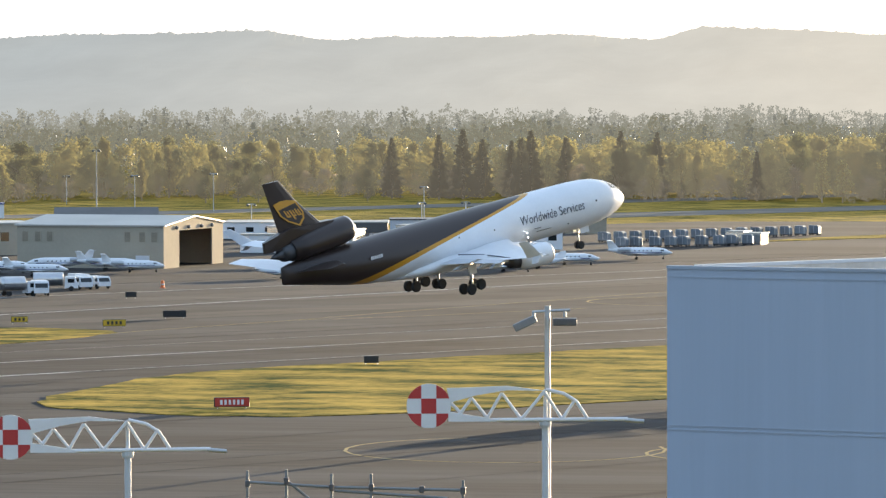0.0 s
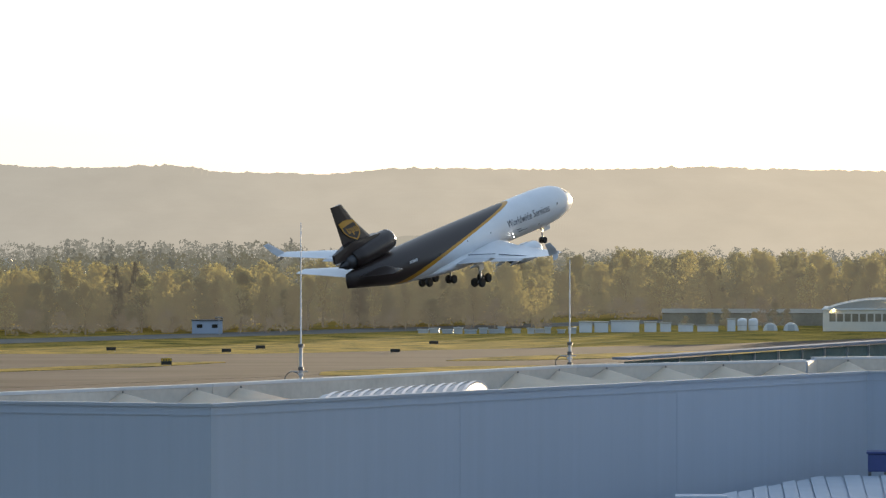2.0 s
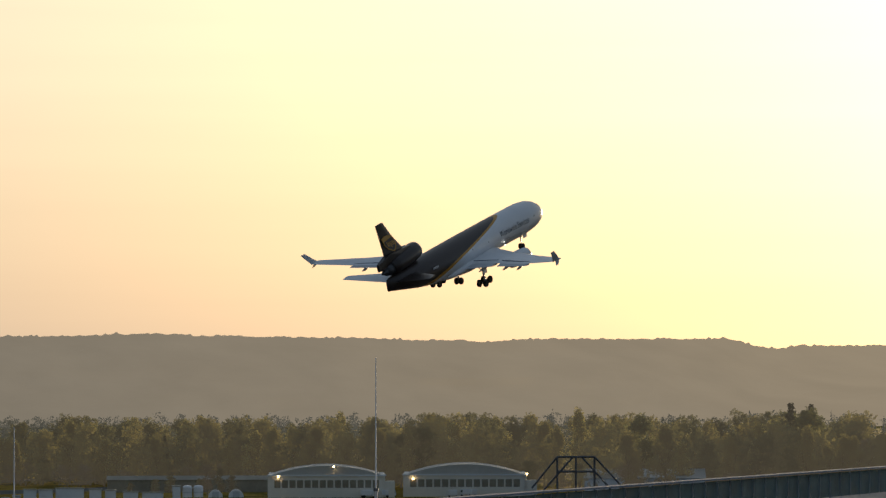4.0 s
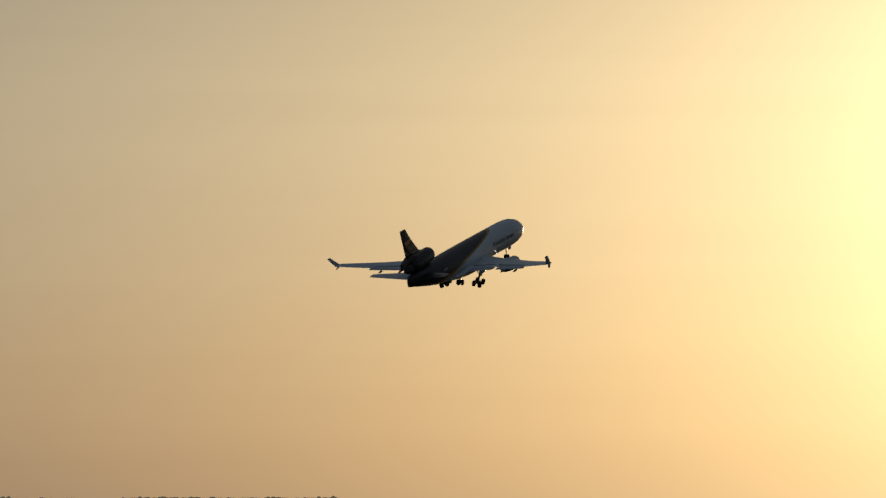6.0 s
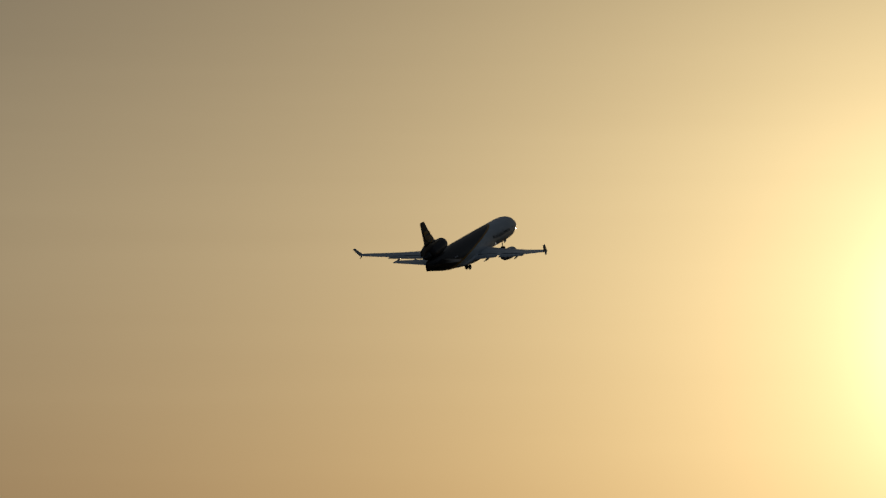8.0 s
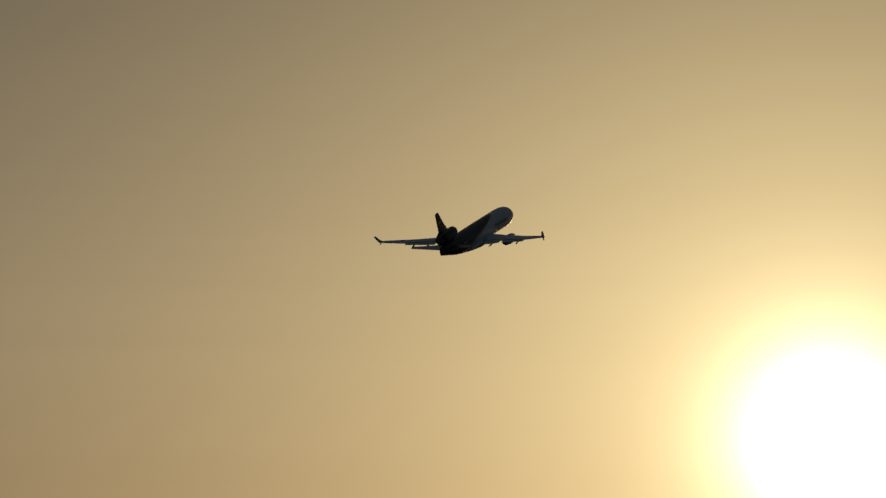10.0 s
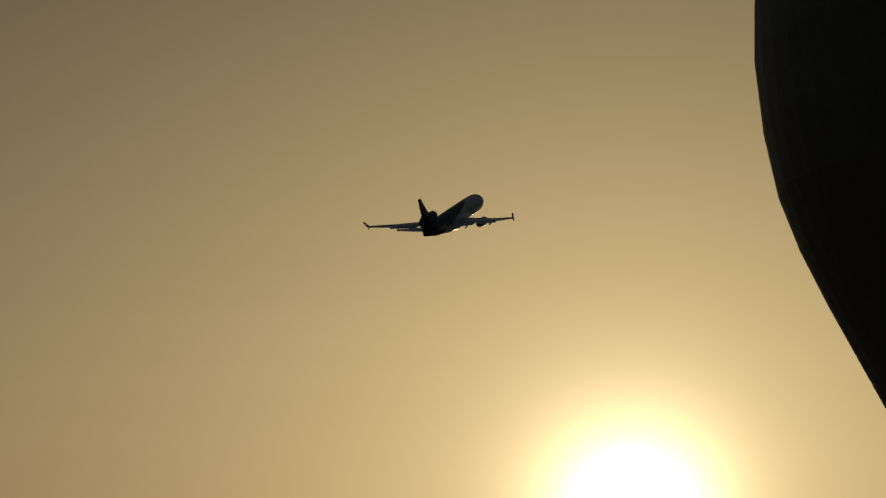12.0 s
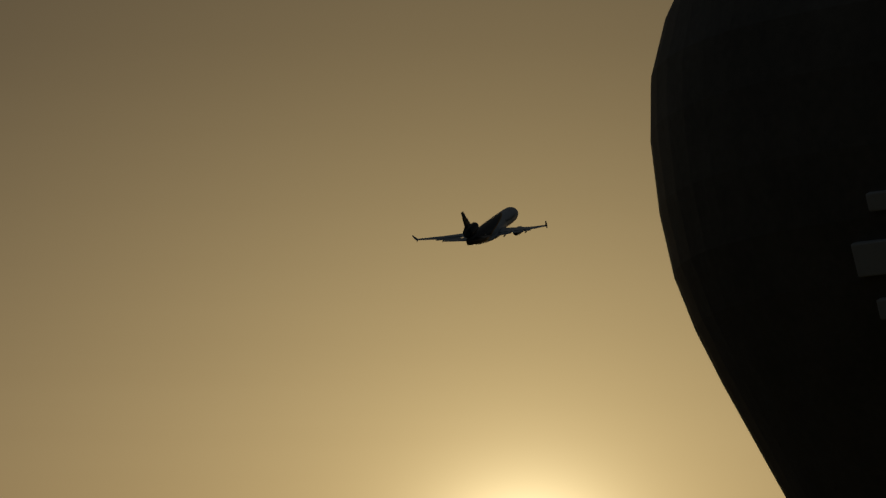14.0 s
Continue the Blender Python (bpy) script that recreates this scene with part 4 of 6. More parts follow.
def build_hills():
    """A wooded ridge: slope with spurs, and tree tops along its crest."""
    rnd = random.Random(3)
    bm = bmesh.new()
    azs = [-60 + 0.5 * i for i in range(90)] + [-15 + 0.035 * i for i in range(920)] + [17.2 + 0.5 * i for i in range(120)]
    rows = 14
    grid = []
    for az in azs:
        crest, tip = crest_at(az) + 0.006 * noise.noise((az * 3.0, 1.3, 0)), 0.0
        if -15 < az < 17:
            tip = 0.022 * max(0, noise.noise((az * 7.0, 5.5, 0))) + rnd.choice((0, 0.002, 0.006, 0.010, 0.015, 0.026 if rnd.random() < 0.3 else 0.006))
        col = []
        for k in range(rows + 1):
            t = k / rows
            d = 3800 + 850 * t + 170 * noise.noise((az * 0.5, t * 2.2, 2.0)) * (t * (1 - t) * 4) + 60 * noise.noise((az * 1.7, t * 4, 6.0)) * (t * (1 - t) * 4)
            top = EYE + 4650 * math.tan(radians(crest))
            z = -3 + (top + 3) * (t ** 1.1) + (4650 * math.tan(radians(tip)) if k == rows else 0)
            col.append(bm.verts.new(polar(az, d, z)))
        grid.append(col)
    for a, b in zip(grid, grid[1:]):
        for k in range(rows):
            bm.faces.new((a[k], b[k], b[k + 1], a[k + 1]))
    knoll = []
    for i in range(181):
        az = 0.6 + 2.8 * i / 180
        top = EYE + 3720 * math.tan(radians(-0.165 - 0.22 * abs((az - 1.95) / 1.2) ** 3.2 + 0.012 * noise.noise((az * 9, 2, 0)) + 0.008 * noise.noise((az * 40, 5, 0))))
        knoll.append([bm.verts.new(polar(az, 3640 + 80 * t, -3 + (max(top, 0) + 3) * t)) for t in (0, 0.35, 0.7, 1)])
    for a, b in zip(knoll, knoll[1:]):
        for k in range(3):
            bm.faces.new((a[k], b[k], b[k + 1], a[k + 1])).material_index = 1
    tagged(part("backdrop", bm, [M["hill"], M["knoll"]]), "forested ridge on the horizon with painted haze glow", "hills", kind="structure")


build_hills()


def sprays(name, at, size, material, seed, which=None, parent=None):
    """One mesh of small ragged leaf sprays: their places, half sizes and material slots."""
    rng = np.random.default_rng(seed)
    at, size = np.asarray(at, dtype=float), np.asarray(size, dtype=float)
    n = len(at)
    a = rng.normal(size=(n, 3))
    a /= np.linalg.norm(a, axis=1, keepdims=True)
    b = np.cross(a, rng.normal(size=(n, 3)))
    b /= np.linalg.norm(b, axis=1, keepdims=True)
    co = np.empty((n, 4, 3))
    for k, (x, y) in enumerate(((-1.0, -0.35), (0.1, -0.85), (1.0, 0.2), (0.15, 0.85))):
        u, v = x + rng.uniform(-0.25, 0.25, n), y + rng.uniform(-0.25, 0.25, n)
        co[:, k] = at + a * (size * u)[:, None] + b * (size * v)[:, None]
    me = bpy.data.meshes.new(name)
    me.vertices.add(4 * n)
    me.vertices.foreach_set("co", co.ravel())
    me.loops.add(4 * n)
    me.loops.foreach_set("vertex_index", np.arange(4 * n, dtype=np.int32))
    me.polygons.add(n)
    me.polygons.foreach_set("loop_start", np.arange(0, 4 * n, 4, dtype=np.int32))
    for m in material if isinstance(material, (list, tuple)) else [material]:
        me.materials.append(m)
    if which is not None:
        me.polygons.foreach_set("material_index", np.asarray(which, dtype=np.int32))
    me.update(calc_edges=True)
    ob = new(name, me)
    if parent:
        ob.parent = parent
    return ob


def crown_points(rng, h, spread, count, low=0.06):
    """Places of leaf sprays over the lobes of an uneven broadleaf crown."""
    lobes = []
    for i in range(11):
        z = low + 0.1 + (0.84 - low) * (i + rng.uniform(0, 0.8)) / 11
        wide = spread * h * 0.2 * math.sin(math.pi * min(1.0, 0.2 + 0.74 * z)) ** 0.7
        a = rng.uniform(0, 6.28)
        lobes.append((wide * rng.uniform(0.1, 0.75) * math.cos(a), wide * rng.uniform(0.1, 0.75) * math.sin(a), h * z, wide * rng.uniform(0.55, 0.95), h * rng.uniform(0.08, 0.14)))
    lobes.append((0, 0, h * 0.87, spread * h * 0.09, h * 0.12))
    lobes = np.array(lobes)
    k = rng.integers(0, len(lobes), count)
    d = rng.normal(size=(count, 3))
    d /= np.linalg.norm(d, axis=1, keepdims=True)
    d *= rng.uniform(0.45, 1.08, count)[:, None]
    p = lobes[k, :3] + d * np.stack([lobes[k, 3], lobes[k, 3], lobes[k, 4]], axis=1)
    p[:, 2] = np.maximum(p[:, 2], 0.3)
    return p


def fir_points(rng, h, count, wide=0.19):
    """Places of needle sprays over the drooping tiers of a fir."""
    z = 1 - rng.uniform(0.0, 1.0, count) ** 0.62
    z = 0.04 + 0.96 * z
    r = h * wide * (1 - z) ** 0.75 * (0.82 + 0.18 * np.sin(z * 60)) + 0.1
    a = rng.uniform(0, 6.28, count)
    q = r * np.sqrt(rng.uniform(0.25, 1.1, count)) * (1 + 0.22 * np.sin(a * 3 + z * 17))
    return np.stack([q * np.cos(a), q * np.sin(a), h * z - 0.12 * q], axis=1)


def broadleaf(seed, h, spread, leaf):
    rnd, rng = random.Random(seed), np.random.default_rng(seed)
    t = thing("tree", "", "tree")
    bm = bmesh.new()
    tube(bm, (0, 0, -0.3), (0, 0, h * 0.5), h * 0.016, h * 0.009, 7)
    for i in range(9):
        a, z0 = rnd.uniform(0, 6.28), h * rnd.uniform(0.18, 0.5)
        L = h * rnd.uniform(0.15, 0.28)
        e = Vector((math.cos(a) * L * spread * 0.5, math.sin(a) * L * spread * 0.5, z0 + L * rnd.uniform(0.6, 1.1)))
        tube(bm, (0, 0, z0), e, h * 0.009, h * 0.003, 5, caps=False)
    part("trunk", bm, M["bark"], t)
    n = 1900
    sprays("crown", crown_points(rng, h, spread, n), h * rng.uniform(0.014, 0.03, n), M[leaf], seed, parent=t)
    return t


def conifer(seed, h, wide=0.19):
    rng = np.random.default_rng(seed)
    t = thing("tree", "", "tree")
    bm = bmesh.new()
    tube(bm, (0, 0, -0.3), (0, 0, h * 0.98), h * 0.016, h * 0.002, 7)
    part("trunk", bm, M["bark"], t)
    n = 1700
    sprays("crown", fir_points(rng, h, n, wide), h * rng.uniform(0.012, 0.026, n), M["needles"], seed, parent=t)
    return t


# height of the belt of trees by compass
BELT = ((-16, 17.5), (-10, 18.5), (-4.5, 18.0), (-2.5, 20.5), (0, 20.0), (1.2, 22.5), (3.2, 21.5), (3.6, 23.5), (8, 24.0), (10.5, 25.5), (13, 26.0), (17, 27.0))


def belt_height(az):
    for (a, ha), (b, hb) in zip(BELT, BELT[1:]):
        if a <= az <= b:
            return ha + (hb - ha) * (az - a) / (b - a)
    return 20.0


def belt_distance(az):
    return 1335 + 40 * math.sin(az * 0.5) + (130 if 3.4 < az < 10.8 else 0)


def plant_trees():
    kinds = [(broadleaf(11, 18, 0.85, "leaf_spring"), "tall broadleaf tree in yellow-green spring leaf", 18), (broadleaf(12, 16, 1.15, "leaf_green"), "broad green tree at the field's edge", 16),
             (broadleaf(13, 20, 0.6, "leaf_spring"), "slender poplar in pale spring leaf", 20), (conifer(14, 22), "dark green conifer at the field's edge", 22), (conifer(15, 19, 0.15), "dark narrow fir at the field's edge", 19),
             (broadleaf(16, 12, 1.2, "twigs"), "brownish tree still mostly bare", 12), (broadleaf(17, 9, 1.5, "leaf_green"), "low green shrubby tree", 9)]
    rnd = random.Random(5)
    used = set()

    def put(k, az, d, tall):
        ob, label, h = kinds[k]
        s = tall / h
        m = pose(*polar(az, d, 0), 0, 0, rnd.uniform(0, 360)) @ Matrix.Diagonal((s * rnd.uniform(1.0, 1.35), s * rnd.uniform(1.0, 1.35), s, 1))
        if k in used:
            t = copy_thing(ob, Matrix.Identity(4))
        else:
            used.add(k)
            t = ob
        t.matrix_basis = m
        tagged(t, label, "tree", "trees at the far edge of the field")

    # the belt behind the airfield: the front rows tree by tree
    for row in range(2):
        az = -14.6
        while az < 15.5:
            d = belt_distance(az) + row * 45 + rnd.uniform(-18, 18)
            k = rnd.choices((0, 1, 2, 4, 5, 6), (6, 3, 4, 0.3, 3, 2))[0]
            tall = belt_height(az) * rnd.uniform(0.66, 1.0) * (0.86 if row == 0 else 1.0) * {5: 0.7, 6: 0.5}.get(k, 1.0)
            put(k, az + rnd.uniform(-0.1, 0.1), d, tall)
            az += rnd.uniform(0.2, 0.6)
    # shrubs before the long bank, and dark bushes at the foot of the belt
    for k, az, d, tall in ((6, 5.35, 1372, 5), (6, 5.55, 1378, 6), (6, 5.9, 1375, 5), (1, 6.15, 1372, 8), (6, 6.3, 1376, 6), (5, 6.0, 1385, 9), (6, 5.05, 1370, 4), (1, -11.2, 1300, 10), (1, -10.8, 1305, 12), (1, -10.55, 1302, 11), (1, -9.2, 1310, 9), (1, -6.5, 1312, 8),
                           (6, -4.6, 1308, 6), (6, -5.3, 1310, 5), (6, -3.9, 1312, 6), (1, 0.1, 1340, 12), (1, -0.15, 1338, 10)):
        put(k, az, d, tall)
    # stands of dark firs that rise above the belt
    for az, d, tall in ((-8.9, 1345, 18), (-8.32, 1330, 19), (-8.02, 1335, 20.5), (-7.78, 1345, 17.5), (-7.3, 1330, 18), (-7.18, 1345, 20), (-7.42, 1350, 17), (-6.75, 1340, 18), (-6.07, 1330, 20), (-5.62, 1340, 19.5), (-1.98, 1360, 19), (-1.74, 1365, 20),
                        (1.0, 1390, 21), (1.25, 1395, 22), (13.2, 1400, 27.5), (13.45, 1405, 27)):
        put(3, az, d, tall)


plant_trees()


def build_woodland():
    """The depth of the belt behind its front rows, and the scrub at its foot."""
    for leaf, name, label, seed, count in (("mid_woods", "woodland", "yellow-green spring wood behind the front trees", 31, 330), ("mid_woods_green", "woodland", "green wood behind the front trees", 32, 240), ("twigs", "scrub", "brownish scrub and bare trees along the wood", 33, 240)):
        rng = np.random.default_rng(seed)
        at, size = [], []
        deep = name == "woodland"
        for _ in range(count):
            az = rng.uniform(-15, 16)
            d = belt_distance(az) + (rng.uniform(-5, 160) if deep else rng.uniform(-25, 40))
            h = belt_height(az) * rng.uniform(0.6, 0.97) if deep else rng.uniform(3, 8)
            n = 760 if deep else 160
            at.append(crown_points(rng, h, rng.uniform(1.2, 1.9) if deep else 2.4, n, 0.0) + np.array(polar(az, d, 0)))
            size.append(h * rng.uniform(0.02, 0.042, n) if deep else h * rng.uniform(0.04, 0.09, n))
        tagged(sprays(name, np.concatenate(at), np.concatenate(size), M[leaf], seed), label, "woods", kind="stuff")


build_woodland()


def build_far_woods():
    """Tree tops and houses of the suburb beyond, the trees in three bands of growing painted haze."""
    rng = np.random.default_rng(9)
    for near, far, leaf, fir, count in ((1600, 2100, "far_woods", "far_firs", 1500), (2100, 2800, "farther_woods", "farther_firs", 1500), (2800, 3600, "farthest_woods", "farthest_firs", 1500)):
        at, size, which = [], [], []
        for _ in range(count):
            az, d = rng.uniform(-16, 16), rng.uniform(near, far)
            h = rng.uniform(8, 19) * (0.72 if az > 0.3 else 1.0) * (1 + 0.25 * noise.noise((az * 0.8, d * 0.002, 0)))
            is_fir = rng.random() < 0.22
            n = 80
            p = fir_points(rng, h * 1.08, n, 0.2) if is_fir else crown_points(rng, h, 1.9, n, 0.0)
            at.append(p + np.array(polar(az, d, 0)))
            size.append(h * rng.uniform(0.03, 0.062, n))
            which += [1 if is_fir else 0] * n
        tagged(sprays("far_woods", np.concatenate(at), np.concatenate(size), [M[leaf], M[fir]], 9 + count, which), "wooded suburb beyond the airfield with painted haze glow", "woods", kind="stuff")
    rnd = random.Random(10)
    bm = bmesh.new()
    for _ in range(110):
        p, w, eave = polar(rnd.uniform(-15, 3), rnd.uniform(1650, 2900), 0), rnd.uniform(2.5, 8), rnd.uniform(5, 9.5)
        loft(bm, [[(p.x - w / 2, y, 0), (p.x + w / 2, y, 0), (p.x + w / 2, y, eave), (p.x, y, eave + 0.9), (p.x - w / 2, y, eave)] for y in (p.y, p.y + 7)])
    tagged(part("far_houses", bm, M["roof"]), "pale gabled houses among the haze-painted trees", "houses", kind="stuff")


build_far_woods()


# ---- the dark tower ----
def build_tower():
    t = thing("control_tower", "dark faceted control tower flaring towards its cab", "tower", pose(*polar(26.0 + 6.3, 80.5, 0)), kind="structure")
    zc = EYE + 80.0 * math.tan(radians(10.15))
    R = 8.76
    prof = [(3.0, -zc), (3.0, -16), (3.6, -13), (4.9, -9.6), (R - 2.24, -6.7), (R - 1.24, -4.85), (R - 0.77, -3.9), (R - 0.40, -2.95), (R - 0.15, -1.82), (R, -0.53), (R - 0.01, 0.48), (R - 0.26, 1.5), (R - 0.68, 2.4), (R - 1.3, 3.3), (R - 2.6, 4.4), (R - 5, 5.3), (0.3, 5.8)]
    bm = bmesh.new()
    lathe(bm, prof, 64, mi=0)
    bmesh.ops.translate(bm, vec=(0, 0, zc), verts=bm.verts)
    part("shell", bm, M["tower"], t)
    # pale bays let into the shell on the side of the garage
    for da, zz, r, wdt, hgt in ((206.3, -2.72, R - 0.31, 0.7, 0.3), (204.8, -3.58, R - 0.6, 1.2, 0.56), (206.0, -4.36, R - 0.95, 1.1, 0.34), (206.4, -5.3, R - 1.44, 0.6, 0.44), (212, -3.1, R - 0.42, 0.7, 0.4), (213, -4.9, R - 1.22, 0.8, 0.4)):
        a = radians(da + 1.5)
        bm = bmesh.new()
        box(bm, (0, 0, 0), (0.16, wdt, hgt), bevel=0.03)
        ob = part("bay", bm, M["sign_white"], t, "pale bay panel")
        ob.matrix_basis = Matrix.Translation((r * math.cos(a), r * math.sin(a), zc + zz)) @ Matrix.Rotation(a, 4, "Z") @ Matrix.Rotation(radians(22), 4, "Y")


build_tower()


# ---- far halls and concourse ----
def build_concourse():
    a, b, top = polar(4.3, 412), polar(14.5, 722), 19.4
    d = (b - a).normalized()
    nrm = Vector((d.y, -d.x, 0))
    if nrm.dot(-a) < 0:
        nrm = -nrm
    t = thing("concourse", "long raised walkway wall of dark teal glazing", "building", kind="structure")
    bm = bmesh.new()
    back = -nrm * 1.2
    slab(bm, [a, b, b + back, a + back], 0, top - 3.9)
    part("wall", bm, M["grey"], t)
    bm = bmesh.new()
    slab(bm, [a + nrm * 0.6, b + nrm * 0.6, b + back, a + back], top - 0.22, top)
    part("roof", bm, M["deck_edge"], t)
    L = (b - a).length
    n = int(L / 6.2)
    for i in range(n):
        p, q = a + d * (i * L / n + 0.12), a + d * ((i + 1) * L / n - 0.12)
        bm = bmesh.new()
        slab(bm, [p, q, q - nrm * 0.1, p - nrm * 0.1], top - 3.9, top - 0.4)
        part("pane", bm, M["teal_glass"], t)
        bm = bmesh.new()
        slab(bm, [q, q + d * 0.2, q + d * 0.2 + nrm * 0.15, q + nrm * 0.2], top - 3.9, top - 0.35)
        part("mullion", bm, M["flashing"], t)


build_concourse()


def arched_hangar(az, d, w, wall, rise, rot, lamps):
    t = thing("arched_hangar", "white arched hangar with a row of high windows", "hangar", pose(*polar(az, d), 0, 0, rot), "arched hangars across the field")
    bm = bmesh.new()
    slab(bm, [(-w / 2, 0), (w / 2, 0), (w / 2, 40), (-w / 2, 40)], 0, wall)
    part("wall", bm, M["hangar_pale"], t)
    bm = bmesh.new()
    n = 14
    prof = [(-w * 0.46 + w * 0.92 * i / n, wall + rise * (1 - (2 * i / n - 1) ** 2)) for i in range(n + 1)]
    loft(bm, [[(x, y, z) for x, z in prof + [(w * 0.46, wall - 0.2), (-w * 0.46, wall - 0.2)]] for y in (0.6, 40)])
    part("roof", bm, M["hangar_roof"], t, smooth=False)
    bm = bmesh.new()
    box(bm, (0, -0.12, wall - 0.2), (w + 0.5, 0.5, 0.4))
    part("fascia", bm, M["white"], t, "pale fascia board")
    k = 14
    for i in range(k):
        bm = bmesh.new()
        box(bm, (-w * 0.45 + w * 0.9 * (i + 0.5) / k, -0.03, wall * 0.6), (w * 0.9 / k * 0.8, 0.1, wall * 0.34))
        part("window", bm, M["dim_window"], t)
    for i in range(5):
        bm = bmesh.new()
        box(bm, (-w * 0.45 + w * 0.9 * (i + 0.5) / 5, -0.06, wall * 0.2), (w * 0.16, 0.1, wall * 0.38))
        part("door", bm, M["hangar_pale"], t)
    for x, z in lamps:
        bm = bmesh.new()
        bmesh.ops.create_uvsphere(bm, u_segments=10, v_segments=8, radius=0.34)
        bmesh.ops.translate(bm, vec=(x * w, -0.45, z), verts=bm.verts)
        part("floodlight", bm, M["lamp_warm"], t, "lit floodlight")
    bm = bmesh.new()
    box(bm, (w * 0.53, 3.0, wall * 0.36), (w * 0.1, 6, wall * 0.72))
    part("annex", bm, M["hangar_pale"], t, "low pale annex")


arched_hangar(7.47, 1340, 34, 6.6, 2.6, -7.5, ((-0.41, 6.1), (0.06, 9.0)))
arched_hangar(9.18, 1350, 36, 6.6, 2.8, -9, ((-0.42, 5.2), (0.5, 6.6)))


def gable_hangar():
    a, b, c = Vector((-193.6, 804.9, 0)), Vector((-166, 800, 0)), Vector((-161, 828, 0))
    e1 = (b - a).normalized()
    e2 = Vector((-e1.y, e1.x, 0))
    if e2.dot(c - b) < 0:
        e2 = -e2
    L, W, eave, ridge = (b - a).length, 28.8, 7.5, 8.9
    ang = math.degrees(math.atan2(e1.y, e1.x))
    t = thing("gable_hangar", "cream metal hangar with its big door open", "hangar", pose(*a, 0, 0, ang))
    s = 1 if Matrix.Rotation(radians(ang), 3, "Z") @ Vector((0, 1, 0)) @ e2 > 0 else -1
    wy = W * s
    bm = bmesh.new()
    for y in (0.0, wy):
        slab(bm, [(0, y), (L, y), (L, y + 0.3 * s), (0, y + 0.3 * s)], 0, eave)
    loft(bm, [[(x, 0.3 * s, 0), (x, wy, 0), (x, wy, eave), (x, wy / 2, ridge), (x, 0.3 * s, eave)] for x in (0.0, 0.3)])
    # front gable with a door opening
    d0, d1, dh = W * 0.26 * s, W * 0.82 * s, 6.6
    x0, x1 = L - 0.3, L
    for pts in ([(0.3 * s, 0), (d0, 0), (d0, dh), (0.3 * s, dh)], [(d1, 0), (wy, 0), (wy, dh), (d1, dh)], [(0.3 * s, dh), (wy, dh), (wy, eave), (wy / 2, ridge), (0.3 * s, eave)]):
        loft(bm, [[(x, y, z) for y, z in pts] for x in (x0, x1)])
    part("wall", bm, M["hangar_wall"], t)
    bm = bmesh.new()
    for ya, yb in ((-0.4 * s, wy / 2), (wy + 0.4 * s, wy / 2)):
        loft(bm, [[(x, ya, eave - 0.04), (x, yb, ridge), (x, yb, ridge + 0.25), (x, ya, eave + 0.22)] for x in (-0.4, L + 0.4)])
    part("roof", bm, M["hangar_roof"], t)
    bm = bmesh.new()
    box(bm, (L - 14, wy / 2, 3), (0.3, W * 0.9, 5.9))
    part("inner_wall", bm, M["hangar_dark"], t)
    for x in (1.6, 4.0, 6.3, 21.2, 24.0, 26.3):
        bm = bmesh.new()
        box(bm, (x, -0.03 * s, 5.6), (1.1, 0.12, 1.7))
        w = part("window", bm, M["dim_window"], t)
        for q in (-0.6, 0.6):
            bm = bmesh.new()
            box(bm, (x + q, -0.06 * s, 5.6), (0.14, 0.16, 1.9))
            part("frame", bm, M["hangar_wall"], w)
    bm = bmesh.new()
    box(bm, (L - 4, -0.04 * s, 1.2), (2.6, 0.1, 2.3))
    part("side_door", bm, M["sign_white"], t)
    for q in (0.2, 0.4, 0.62, 0.8):
        bm = bmesh.new()
        bmesh.ops.create_uvsphere(bm, u_segments=10, v_segments=6, radius=0.36)
        bmesh.ops.translate(bm, vec=(L + 0.25, wy * q, 7.15), verts=bm.verts)
        part("wall_lamp", bm, M["steel_dull"], t)
    return t


gable_hangar()


